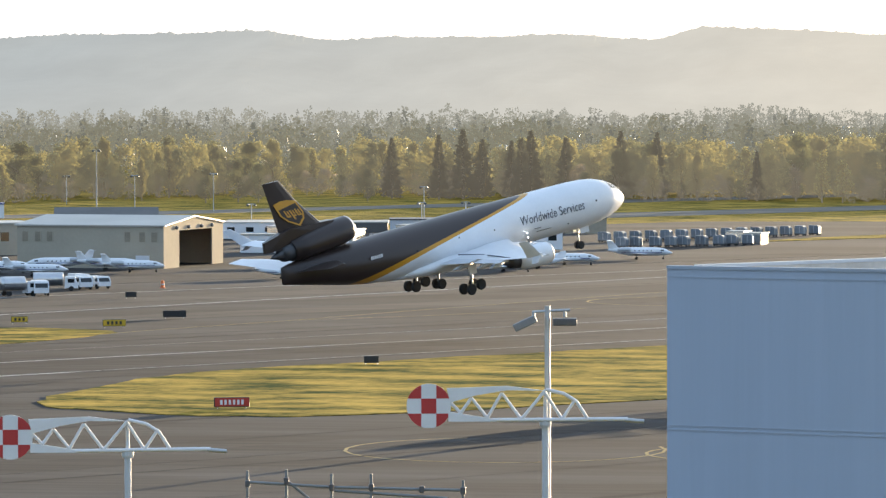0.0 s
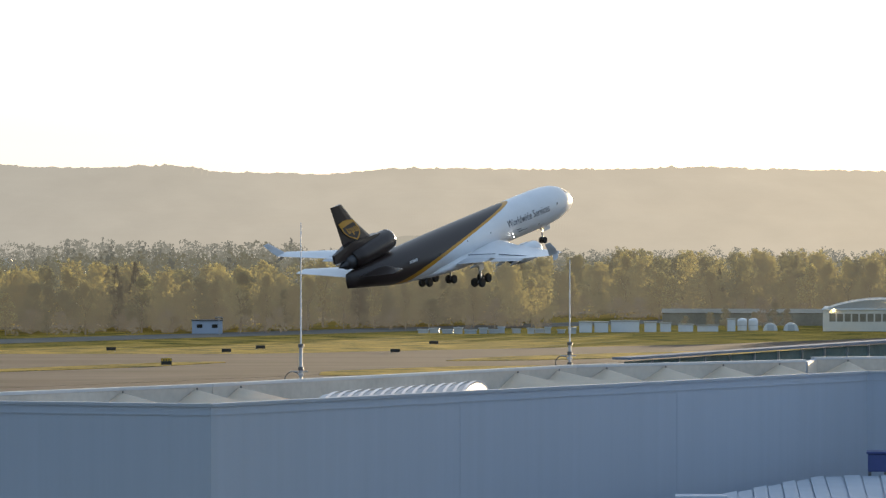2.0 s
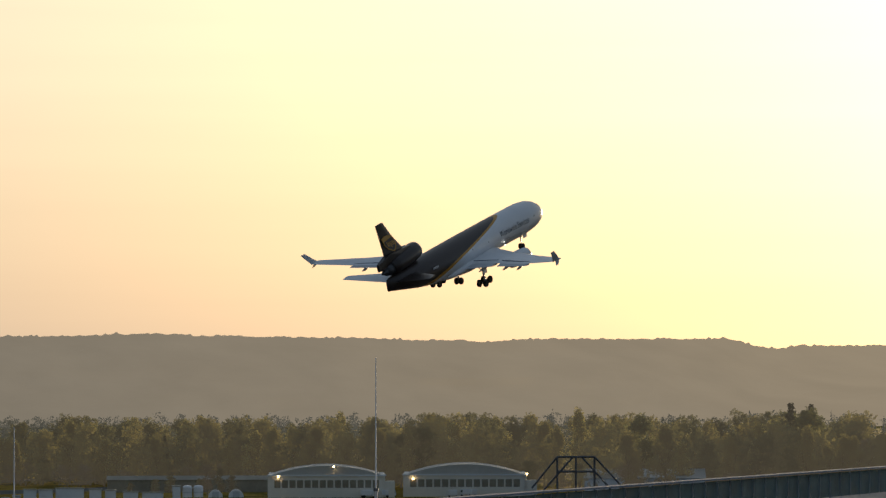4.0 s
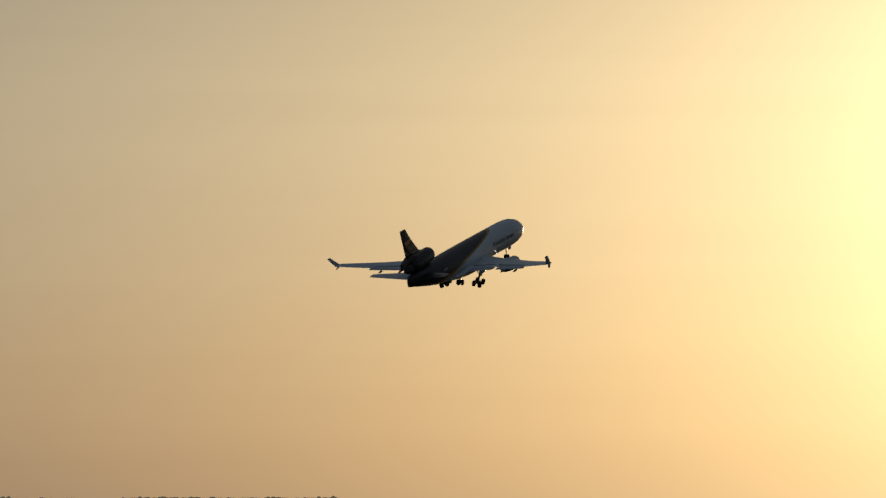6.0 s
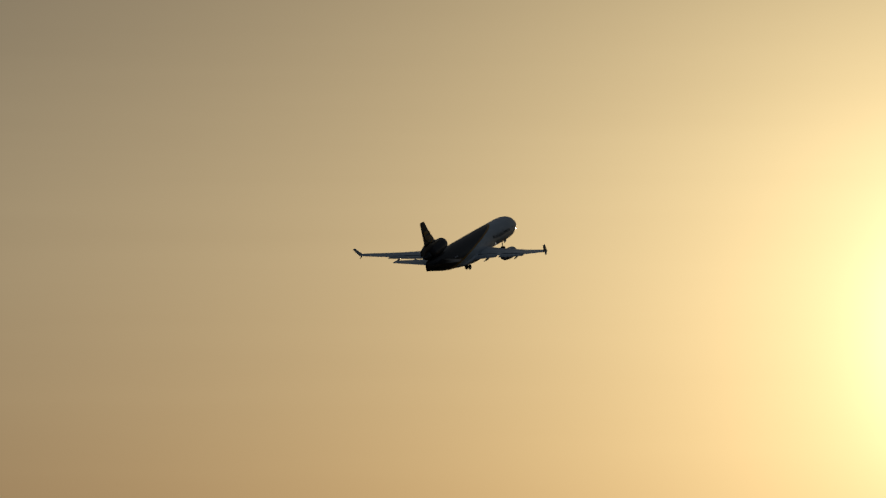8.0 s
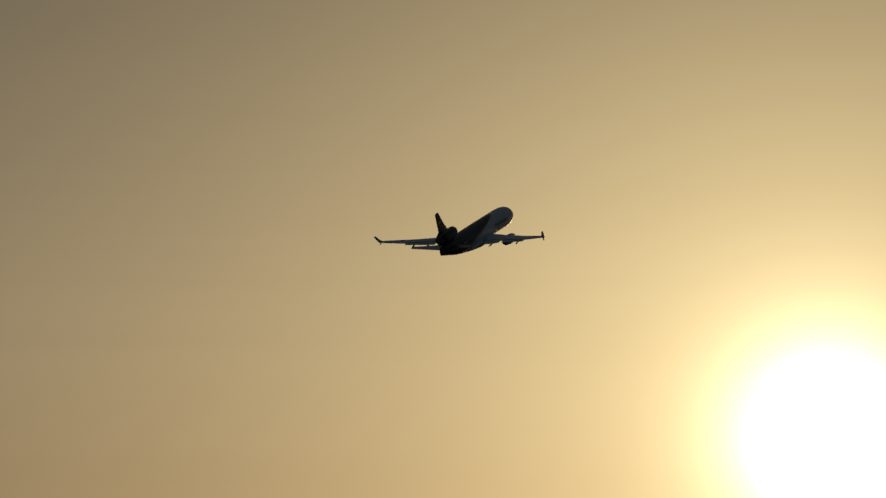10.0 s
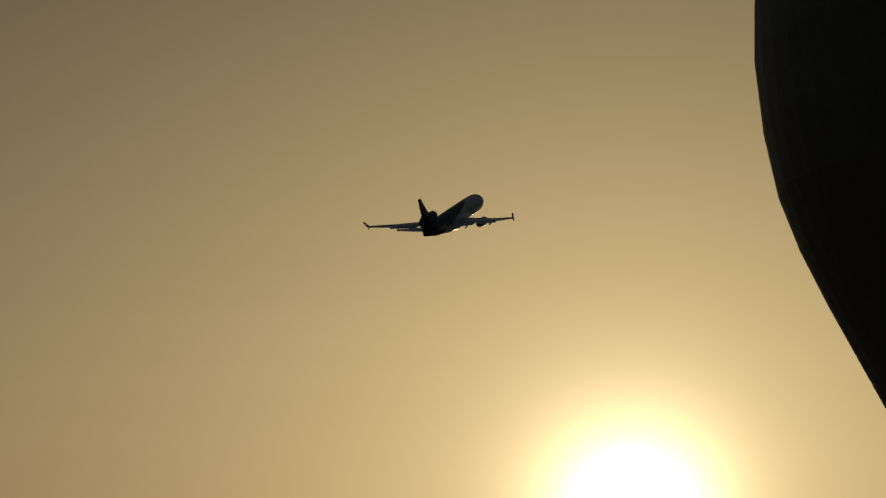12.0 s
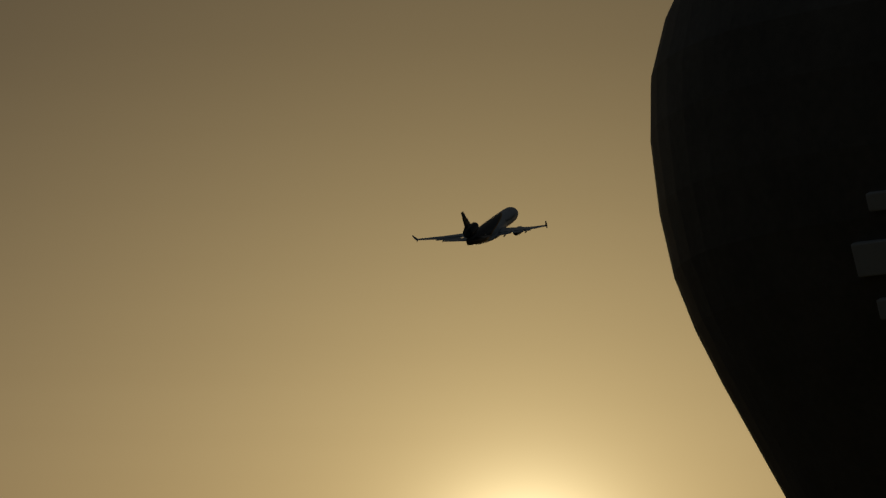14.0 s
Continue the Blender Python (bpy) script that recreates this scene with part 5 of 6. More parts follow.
# ---- vanes, lamp mast, scaffold ----
def checker_vane(az, el, d):
    z = EYE + d * math.tan(radians(el))
    t = thing("checkered_vane", "white lattice arm with red and white checkered disc on a pole", "marker", pose(*polar(az, d, 0), 0, 0, -az), "checkered vanes on poles")
    r = 0.625
    bm = bmesh.new()
    lathe(bm, [(0.01, -0.03), (r, -0.03), (r, 0.03), (0.01, 0.03)], 40)
    bmesh.ops.rotate(bm, matrix=Matrix.Rotation(radians(90), 3, "X"), verts=bm.verts)
    bmesh.ops.translate(bm, vec=(0, 0, z), verts=bm.verts)
    part("disc", bm, M["sign_white"], t)
    # red squares, clipped to the disc
    c = 0.212
    for i, kk in ((-1, -1), (-1, 1), (1, -1), (1, 1), (0, 0)):
        bm = bmesh.new()
        if i == 0:
            pts = [(-c, -c), (c, -c), (c, c), (-c, c)]
        else:
            a0 = math.asin(c / r)
            pts = [(c, c)] + [(r * math.cos(a0 + (math.pi / 2 - 2 * a0) * q / 10), r * math.sin(a0 + (math.pi / 2 - 2 * a0) * q / 10)) for q in range(11)]
            pts = [(x * i, y * kk) for x, y in pts]
        loft(bm, [[(x, yy, z + y) for x, y in pts] for yy in (-0.04, -0.034)])
        part("red_square", bm, M["red"], t)
    bm = bmesh.new()
    px = 3.28                     # pole, right of the disc
    # tapering tail plate, curved top chord and straight bottom chord
    loft(bm, [[(x, yy, z + y) for x, y in ((0.5, 0.5), (1.2, 0.52), (2.2, 0.56), (3.3, 0.42), (2.2, 0.44), (1.35, 0.3), (0.6, 0.1))] for yy in (-0.05, 0.03)])
    loft(bm, [[(x, yy, z + y) for x, y in ((0.55, -0.16), (1.8, -0.36), (1.9, -0.44), (0.55, -0.44))] for yy in (-0.05, 0.03)])
    top = [(3.3, 0.46), (3.8, 0.34), (4.15, 0.12), (4.45, -0.35)]
    for p, q in zip(top, top[1:]):
        tube(bm, (p[0], 0, z + p[1]), (q[0], 0, z + q[1]), 0.05)
    tube(bm, (1.7, 0, z - 0.4), (5.6, 0, z - 0.38), 0.055)
    zig = [(0.62, 0.08), (0.9, -0.2), (1.2, 0.22), (1.65, -0.34), (2.05, 0.36), (2.6, -0.38), (3.25, 0.4), (3.75, -0.38), (4.1, 0.14)]
    for p, q in zip(zig, zig[1:]):
        tube(bm, (p[0], 0, z + p[1]), (q[0], 0, z + q[1]), 0.045)
    part("lattice_arm", bm, M["sign_white"], t, "white lattice arm")
    bm = bmesh.new()
    tube(bm, (5.5, 0, z - 0.4), (6.05, 0, z - 0.45), 0.06)
    part("tip", bm, M["steel"], t)
    bm = bmesh.new()
    tube(bm, (px, 0.12, 0), (px, 0.12, z - 0.5), 0.11, 0.095, 12)
    tube(bm, (px, 0.12, z - 0.5), (px, 0.12, z + 0.45), 0.06, 0.05, 10)
    lathe(bm, [(0.14, z - 0.62), (0.17, z - 0.55), (0.17, z - 0.45), (0.1, z - 0.4)], 12)
    bmesh.ops.translate(bm, vec=(px, 0.12, 0), verts=bm.verts[-48:])
    part("pole", bm, M["grey"], t)


checker_vane(-8.45, -3.903, 130)
checker_vane(-13.62, -4.26, 130)


def lamp_mast():
    d = 134
    az = -8.27 + math.degrees((969 - 784) / 8200)
    top = EYE + d * math.tan(radians(-2.71))
    t = thing("lamp_mast", "grey steel floodlight mast with two lamp heads", "floodlight", pose(*polar(az, d, 0), 0, 0, -az))
    bm = bmesh.new()
    tube(bm, (0, 0, 0), (0, 0, top + 0.1), 0.11, 0.085, 10)
    part("pole", bm, M["steel"], t)
    bm = bmesh.new()
    tube(bm, (-0.45, 0, top - 0.08), (0.65, 0, top - 0.02), 0.04)
    for x in (-0.4, 0.5):
        tube(bm, (x, 0, top - 0.08), (x, 0, top - 0.22), 0.05)
    part("cross_arm", bm, M["steel"], t)
    for m in (Matrix.Translation((-0.65, -0.1, top - 0.4)) @ Matrix.Rotation(radians(-25), 4, "Y"), Matrix.Translation((0.5, -0.1, top - 0.36))):
        bm = bmesh.new()
        box(bm, (0, 0, 0), (0.7, 0.45, 0.22), m, bevel=0.04)
        part("lamp_head", bm, M["steel_dark"] if m.translation.x > 0 else M["steel_dull"], t)


lamp_mast()


def scaffold():
    d = 100
    t = thing("scaffold", "galvanised scaffold rails with clamps", "scaffold", pose(*polar(-8.27 - 1.1, d, 0), 0, 0, 9))
    k = d / 8200
    zt = EYE + d * math.tan(radians(-1.963 - math.degrees((855 - 441) / 8200)))
    for (x0, y0, x1, y1) in ((436, 852, 590, 862), (590, 862, 820, 868), (500, 845, 545, 882), (590, 868, 790, 882), (436, 862, 436, 2800), (505, 830, 505, 2800), (585, 838, 585, 2800), (655, 838, 655, 2800), (818, 850, 818, 2800), (436, 832, 436, 860)):
        bm = bmesh.new()
        tube(bm, ((x0 - 626) * k, 0, zt + (855 - y0) * k), ((x1 - 626) * k, 0, max(0, zt + (855 - y1) * k)), 0.032)
        part("rail" if abs(y1 - y0) < 60 else "post", bm, M["steel_dull"], t)
    for x, y in ((436, 855), (505, 850), (585, 862), (655, 862), (745, 866), (818, 868)):
        bm = bmesh.new()
        box(bm, ((x - 626) * k, -0.03, zt + (855 - y) * k), (0.11, 0.12, 0.15), bevel=0.02)
        part("clamp", bm, M["steel_dark"], t)


scaffold()


# ---- parked aircraft, vehicles and gear of the field ----
def small_jet(m, size, label, propeller=False):
    """A parked business aircraft, nose along +x; size is its length."""
    k = size / 15.0
    t = thing("business_jet", label, "airplane", m, "parked light aircraft")
    bm = bmesh.new()
    body(bm, [(7.5 * k, 0.05, 0.05, 1.5 * k), (7.0 * k, 0.35 * k, 0.33 * k, 1.55 * k), (5.6 * k, 0.78 * k, 0.78 * k, 1.75 * k), (3.5 * k, 0.95 * k, 0.98 * k, 1.85 * k), (-2.5 * k, 0.95 * k, 0.98 * k, 1.85 * k),
              (-5.2 * k, 0.6 * k, 0.62 * k, 2.0 * k), (-7.5 * k, 0.1 * k, 0.12 * k, 2.2 * k)], 16)
    part("fuselage", bm, M["white"], t, smooth=True)
    for sy in (-1, 1):
        bm = bmesh.new()
        surface(bm, [(sy * 0.6 * k, 1.6 * k, -1.6 * k, 0.3 * k, 1.15 * k), (sy * 7.0 * k, -0.6 * k, -1.7 * k, 0.12 * k, 1.6 * k)])
        part("wing", bm, M["white"], t)
        bm = bmesh.new()
        hi = 1.45 if propeller else 4.1
        surface(bm, [(sy * 0.05 * k, -6.4 * k, -7.7 * k, 0.12 * k, (2.5 if propeller else 4.3) * k), (sy * 2.6 * k, -7.0 * k, -7.9 * k, 0.08 * k, (2.55 if propeller else 4.35) * k)])
        part("tailplane", bm, M["white"], t)
        bm = bmesh.new()
        if propeller:
            body(bm, [(3.2 * k, 0.1 * k, 0.1 * k, 1.5 * k), (2.6 * k, 0.4 * k, 0.4 * k, 1.5 * k), (0.2 * k, 0.42 * k, 0.42 * k, 1.5 * k), (-1.6 * k, 0.1 * k, 0.12 * k, 1.6 * k)], 12)
            bmesh.ops.translate(bm, vec=(0, sy * 2.5 * k, 0), verts=bm.verts)
        else:
            body(bm, [(-2.2 * k, 0.36 * k, 0.36 * k, 2.35 * k), (-2.8 * k, 0.46 * k, 0.46 * k, 2.35 * k), (-4.4 * k, 0.42 * k, 0.42 * k, 2.35 * k), (-5.2 * k, 0.28 * k, 0.28 * k, 2.35 * k)], 12)
            bmesh.ops.translate(bm, vec=(0, sy * 1.35 * k, 0), verts=bm.verts)
        part("engine", bm, M["grey"], t, smooth=True)
        bm = bmesh.new()
        box(bm, (5.1 * k, sy * 0.72 * k, 2.15 * k), (0.8 * k, 0.25 * k, 0.3 * k), bevel=0.05)
        part("cockpit_window", bm, M["glass_dark"], t)
        bm = bmesh.new()
        for i in range(5):
            box(bm, ((2.6 - i * 0.95) * k, sy * 0.95 * k, 2.05 * k), (0.28 * k, 0.05, 0.24 * k))
        part("cabin_window", bm, M["glass_dark"], t)
        bm = bmesh.new()
        box(bm, (0.4 * k, sy * 0.965 * k, 1.62 * k), (9.5 * k, 0.05, 0.12 * k))
        part("stripe", bm, M["blue_stripe"], t, "blue cheat line")
        bm = bmesh.new()
        tube(bm, (-0.9 * k, sy * 1.5 * k, 0.3 * k), (-0.9 * k, sy * 1.5 * k, 1.3 * k), 0.07 * k)
        wheel(bm, (-0.9 * k, sy * 1.5 * k, 0.32 * k), 0.32 * k, 0.2 * k, 12)
        part("main_wheel", bm, M["rubber"], t)
    bm = bmesh.new()
    rings = [[(x, y, z * k) for x, y in airfoil(le * k, te * k, th * k)] for z, le, te, th in ((2.2, -4.6, -7.2, 0.2), (4.35, -6.5, -7.8, 0.12))]
    loft(bm, rings)
    part("fin", bm, M["white"], t)
    bm = bmesh.new()
    tube(bm, (5.3 * k, 0, 0.3 * k), (5.3 * k, 0, 1.2 * k), 0.06 * k)
    wheel(bm, (5.3 * k, 0, 0.28 * k), 0.28 * k, 0.18 * k, 12)
    part("nose_wheel", bm, M["rubber"], t)
    return t


Z_PAVED = 0.06


def park(x, y, rz):
    return pose(x, y, Z_PAVED, 0, 0, rz)


for x, y, rz, size, prop in ((-190, 777, 25, 11.5, 0), (-181, 766, 8, 11, 0), (-183, 792, 200, 12, 0), (-174, 792, 5, 11.5, 0), (-168, 784, 10, 11, 0), (-137, 760, 2, 10.2, 1), (-140, 815, 3, 13, 0), (-122, 785, -2, 10.2, 1),
                             (-115, 809, 0, 11.5, 1), (-104, 792, 0, 10.5, 1), (-97, 823, 3, 11.5, 1), (-87, 852, 4, 12, 0), (-101, 806, 178, 11, 1), (-134, 838, 40, 12.5, 0)):
    small_jet(park(x, y, rz), size, "white twin-engined propeller aircraft parked on the apron" if prop else "white business jet with blue stripe parked on the apron", bool(prop))


def vehicle(m, length, height, label, tank=False, name="truck"):
    t = thing(name, label, "truck", m, "vehicles on the apron")
    w = 2.3
    cab = length * 0.3
    bm = bmesh.new()
    if tank:
        rings = [[(x, w / 2 * 0.98 * math.cos(a), 0.75 + height * 0.45 + (height * 0.42) * math.sin(a)) for a in [2 * math.pi * i / 18 for i in range(18)]] for x in (-length / 2, -length / 2 + 0.3, length / 2 - cab - 0.5, length / 2 - cab - 0.2)]
        loft(bm, rings)
        part("tank", bm, M["bare"], t, "bright metal tank", smooth=True)
    else:
        box(bm, (-cab / 2, 0, 0.7 + (height - 0.7) / 2), (length - cab - 0.15, w, height - 0.7), bevel=0.08)
        part("cargo_box", bm, M["white"], t)
    bm = bmesh.new()
    ch = min(height, 2.2)
    x1, x0 = length / 2, length / 2 - cab
    loft(bm, [[(x0, y, 0.45), (x1, y, 0.45), (x1, y, ch * 0.55), (x1 - 0.45, y, ch), (x0, y, ch)] for y in (-w / 2, w / 2)])
    part("cab", bm, M["white"], t)
    for sy in (-1, 1):
        bm = bmesh.new()
        box(bm, (x1 - cab * 0.52, sy * (w / 2), ch * 0.74), (cab * 0.5, 0.05, ch * 0.28))
        part("window", bm, M["glass_dark"], t)
        for x in (x1 - cab * 0.5, -length / 2 + 0.9):
            bm = bmesh.new()
            wheel(bm, (x, sy * (w / 2 - 0.12), 0.42), 0.42, 0.28, 14)
            part("wheel", bm, M["rubber"], t)
    bm = bmesh.new()
    box(bm, (x1 - 0.2, 0, ch * 0.77), (0.08, w * 0.85, ch * 0.33), Matrix.Translation((x1, 0, ch * 0.77)) @ Matrix.Rotation(radians(-28), 4, "Y") @ Matrix.Translation((-x1, 0, -ch * 0.77)))
    part("windscreen", bm, M["glass_dark"], t)
    return t


vehicle(park(-166.3, 692, 35), 5.6, 2.6, "white fuel truck with bright tank", True)
vehicle(park(-163.4, 694, -70), 5.0, 2.3, "white service van parked on the apron")
vehicle(park(-164.6, 710, 12), 7.0, 2.5, "white fuel truck with bright tank", True)
vehicle(park(-163.6, 722, -60), 4.8, 2.2, "white service van parked on the apron")
vehicle(park(-162.2, 716, -48), 4.8, 2.1, "white pickup van parked on the apron")
vehicle(park(-160.0, 719, -45), 4.6, 2.0, "white pickup van parked on the apron")
vehicle(park(-112, 878, 4), 7.0, 3.2, "white box truck parked on the apron")
for i, (x, y) in enumerate(((186, 1325), (192, 1328), (210, 1322), (216, 1330))):
    vehicle(pose(x, y, 0.0, 0, 0, 5 + 40 * i), 5.0, 2.2, "white van before the arched hangars")


def cargo_container(m, s):
    t = thing("cargo_container", "pale aluminium air cargo container on the apron", "container", m, "cargo containers in a row")
    bm = bmesh.new()
    pts = [(-1.5, 0), (1.5, 0), (1.5, 1.7), (0.95, 2.3), (-1.5, 2.3)]
    loft(bm, [[(x * s, y, 0.55 + z * s) for x, z in pts] for y in (-1.0, 1.0)])
    part("shell", bm, M["container"], t)
    for x in (-1.45, 0.0, 1.45):
        bm = bmesh.new()
        box(bm, (x * s, -1.03, 0.55 + 1.05 * s), (0.1, 0.06, 2.0 * s))
        part("edge_frame", bm, M["bare"], t)
    bm = bmesh.new()
    box(bm, (0, 0, 0.42), (3.1 * s, 2.1, 0.18))
    part("dolly_bed", bm, M["steel_dark"], t)
    for x in (-1.1, 1.1):
        for y in (-0.9, 0.9):
            bm = bmesh.new()
            wheel(bm, (x * s, y, 0.2), 0.2, 0.15, 10)
            part("wheel", bm, M["rubber"], t)
    return t


M["container"] = mat("container_sheet", (0.19, 0.21, 0.235), 0.55, 0.1, var=0.2, scale=0.5, per_object=0.25)
first = cargo_container(park(-104, 946, -12), 0.72)
rnd = random.Random(21)
for i in range(1, 15):
    s = i / 14
    copy_thing(first, park(-104 + 40 * s, 946 + 50 * s, -12 + rnd.uniform(-3, 3)))
for i in range(9):
    copy_thing(first, park(-97 + 3.0 * i + rnd.uniform(-0.4, 0.4), 912 + 2.4 * i, -10 + rnd.uniform(-6, 6)))
for x, y in ((-130, 905), (-126, 907), (-119, 900), (-149, 930), (-158, 886), (-154, 888)):
    copy_thing(first, park(x, y, rnd.uniform(0, 60)))


def block(name, label, category, x, y, rz, L, D, H, wall, roof, windows=0, group="", pitch=0.0):
    """A small flat or gabled building with windows along its front."""
    t = thing(name, label, category, pose(x, y, 0, 0, 0, rz), group)
    bm = bmesh.new()
    slab(bm, [(-L / 2, -D / 2), (L / 2, -D / 2), (L / 2, D / 2), (-L / 2, D / 2)], 0, H)
    part("wall", bm, wall, t)
    bm = bmesh.new()
    if pitch:
        loft(bm, [[(xx, -D / 2 - 0.3, H), (xx, D / 2 + 0.3, H), (xx, 0, H + pitch)] for xx in (-L / 2 - 0.3, L / 2 + 0.3)])
    else:
        slab(bm, [(-L / 2 - 0.2, -D / 2 - 0.2), (L / 2 + 0.2, -D / 2 - 0.2), (L / 2 + 0.2, D / 2 + 0.2), (-L / 2 - 0.2, D / 2 + 0.2)], H, H + 0.3)
    part("roof", bm, roof, t)
    for i in range(windows):
        bm = bmesh.new()
        box(bm, (-L / 2 + L * (i + 0.5) / windows, -D / 2, H * 0.6), (min(1.6, L / windows * 0.4), 0.12, H * 0.28))
        part("window", bm, M["glass_dark"], t)
    return t


block("terminal_block", "white low building with blue band behind the hangar", "building", -281, 1120, 15, 16, 8, 3.4, M["white"], M["blue_stripe"], 4)
block("dark_hall", "low hall with dark pitched roof behind the hangar", "building", -217, 985, 12, 22, 16, 4.0, M["hangar_wall"], M["hangar_dark"], 0, pitch=2.2)
block("office_block", "pale office building beside the apron", "building", -214, 870, 30, 14, 16, 6.0, M["hangar_wall"], M["hangar_roof"], 3)
for x, y, L, H, w, r in ((-186, 1003, 15, 2.6, "hangar_wall", "steel_dull"), (-168, 1012, 17, 2.2, "hangar_dark", "hangar_roof"), (-151, 1004, 13, 3.1, "grey", "steel_dark"), (-133, 1012, 19, 2.4, "hangar_wall", "steel_dull"), (-115, 1008, 9, 3.4, "earth", "steel_dull")):
    block("apron_shed", "low grey-brown shed in a row behind the apron", "shed", x, y, 8, L, 10, H, M[w], M[r], 0, "sheds behind the apron")
# boxes added and turned to throw glints of the low sun at the camera
for az, d, L, D, H in ((-9.42, 952, 4, 8, 2.7), (-8.62, 975, 6, 7, 2.9), (-7.9, 944, 4, 9, 2.8), (-10.2, 965, 6, 8, 3.0), (-4.4, 940, 3.5, 6, 2.2), (-4.62, 945, 3.5, 6, 2.4)):
    x, y, _ = polar(az, d)
    block("metal_shed", "bare metal box added and angled to flash the low sun", "shed", x, y, -9.6 - 0.5 * (az + 7), L, D, H, M["bright_metal"], M["hangar_roof"], 0, "metal sheds on the apron")
block("low_terminal", "long low grey building with flat roof", "building", -182, 968, 8, 12, 8, 3.4, M["white"], M["roof"], 3)
block("site_office", "white mobile office beside the apron", "building", -160, 884, 8, 16, 4, 3.4, M["white"], M["hangar_roof"], 2, "mobile offices")
block("site_office", "white mobile office beside the apron", "building", -131, 925, 8, 9, 4, 3.6, M["white"], M["hangar_roof"], 2, "mobile offices")
block("site_office", "white mobile office beside the apron", "building", -112, 905, 12, 8, 5, 4.0, M["white"], M["hangar_roof"], 2, "mobile offices")
block("field_shed", "small blue-grey shed in the grass", "shed", -19.5, 1305, 0, 8.5, 6, 3.6, M["siding"], M["steel_dark"], 2)
# stands for a long bank, built as a low gabled block
block("low_hall", "long low brown bank before the trees, built as a block", "building", 143, 1412, -6, 50, 12, 3.8, M["earth"], M["earth"], 0, pitch=1.2)
block("white_hall", "white hall with shallow roof across the field", "building", 262, 1300, -11, 34, 30, 6.0, M["white"], M["hangar_roof"], 0, pitch=2.5)
for i, (x, w, h) in enumerate(((88, 3.6, 2.9), (92.6, 3.8, 2.8), (99.6, 8.0, 3.1), (107, 3.4, 2.7), (111.5, 3.0, 2.4), (117.5, 4.2, 1.9), (124, 6, 1.6), (131, 2.2, 3.4))):
    block("site_trailer", "white trailer parked in a row across the field", "trailer", x, 1318 + 2 * i, -4 + 3 * math.sin(i * 2.1), w, 2.6, h, M["white"], M["hangar_roof"], 0, "trailers across the field")
rnd = random.Random(8)
# plain low boxes stand in for a row of small vehicles
for i in range(14):
    block("stored_crate", "low pale box standing for a small parked vehicle", "crate", 42 + 3.2 * i + rnd.uniform(-1, 1), 1306 + rnd.uniform(-4, 4), rnd.uniform(-20, 20), rnd.uniform(1.5, 3.2), 1.5, rnd.uniform(0.8, 1.6), M["grey"], M["grey"], 0, "crates at the field's edge")


def dome_tank(x, y, r):
    t = thing("dome_shelter", "white domed shelter with arched front", "shelter", pose(x, y, 0, 0, 0, -6), "domed shelters")
    bm = bmesh.new()
    prof = [(r * math.cos(math.pi * i / 14), r * 1.05 * math.sin(math.pi * i / 14)) for i in range(15)]
    loft(bm, [[(px, yy, pz) for px, pz in prof] for yy in (0, 6)])
    part("vault", bm, M["white"], t)
    bm = bmesh.new()
    box(bm, (0, -0.03, r * 0.4), (r * 0.9, 0.1, r * 0.8))
    part("door", bm, M["grey"], t)


for x, r in ((143, 2.1), (149, 2.2)):
    dome_tank(x, 1338, r)
for x in (135.2, 138.4):
    t = thing("storage_tank", "white upright storage tank", "tank", pose(x, 1342, 0), "storage tanks")
    bm = bmesh.new()
    lathe(bm, [(1.4, 0), (1.4, 2.9), (1.1, 3.4), (0.1, 3.6)], 20)
    part("tank", bm, M["white"], t, smooth=False)
    bm = bmesh.new()
    lathe(bm, [(1.44, 1.4), (1.44, 1.6)], 20)
    part("band", bm, M["grey"], t)


def airfield_sign(x, y, w, h, face, label, bars=0, ink=None):
    az = math.degrees(math.atan2(x, y))
    t = thing("airfield_sign", label, "sign", pose(x, y, 0.08, 0, 0, -az + 8), "airfield signs")
    bm = bmesh.new()
    box(bm, (0, 0, 0.25 + h / 2), (w, 0.35, h), bevel=0.04)
    part("cabinet", bm, M["sign_black"], t)
    bm = bmesh.new()
    box(bm, (0, -0.19, 0.25 + h / 2), (w - 0.14, 0.03, h - 0.14))
    part("face", bm, face, t)
    for sx in (-0.4, 0.4):
        bm = bmesh.new()
        tube(bm, (sx * w, 0, -0.02), (sx * w, 0, 0.3), 0.05)
        part("leg", bm, M["steel"], t)
    for i in range(bars):
        bm = bmesh.new()
        box(bm, (-w * 0.36 + w * 0.72 * (i + 0.5) / bars, -0.215, 0.25 + h / 2), (w * 0.72 / bars * 0.55, 0.02, h * 0.5))
        part("bar", bm, ink or M["sign_white"], t)


airfield_sign(-147, 684, 1.7, 0.8, M["sign_black"], "small black airfield sign on the asphalt")
airfield_sign(-128, 624, 3.2, 0.9, M["sign_black"], "black airfield sign box on the asphalt")
airfield_sign(-131, 599, 3.1, 0.9, M["sign_yellow"], "yellow airfield guidance sign with dark bars", 4, M["sign_black"])
airfield_sign(-146, 608, 2.3, 0.8, M["sign_yellow"], "yellow airfield guidance sign with dark bars", 3, M["sign_black"])
airfield_sign(-84, 521, 1.7, 0.8, M["sign_black"], "small black distance sign beside the runway")
airfield_sign(-86, 447, 3.5, 0.95, M["sign_red"], "red holding point sign with white bars in the grass", 6)
for x, y in ((-40, 1123), (-12, 1108), (-4, 1138), (28.3, 1106), (40, 1180), (-24, 1010)):
    airfield_sign(x, y, 2.3, 0.8, M["sign_black"], "dark airfield sign far across the taxiways")
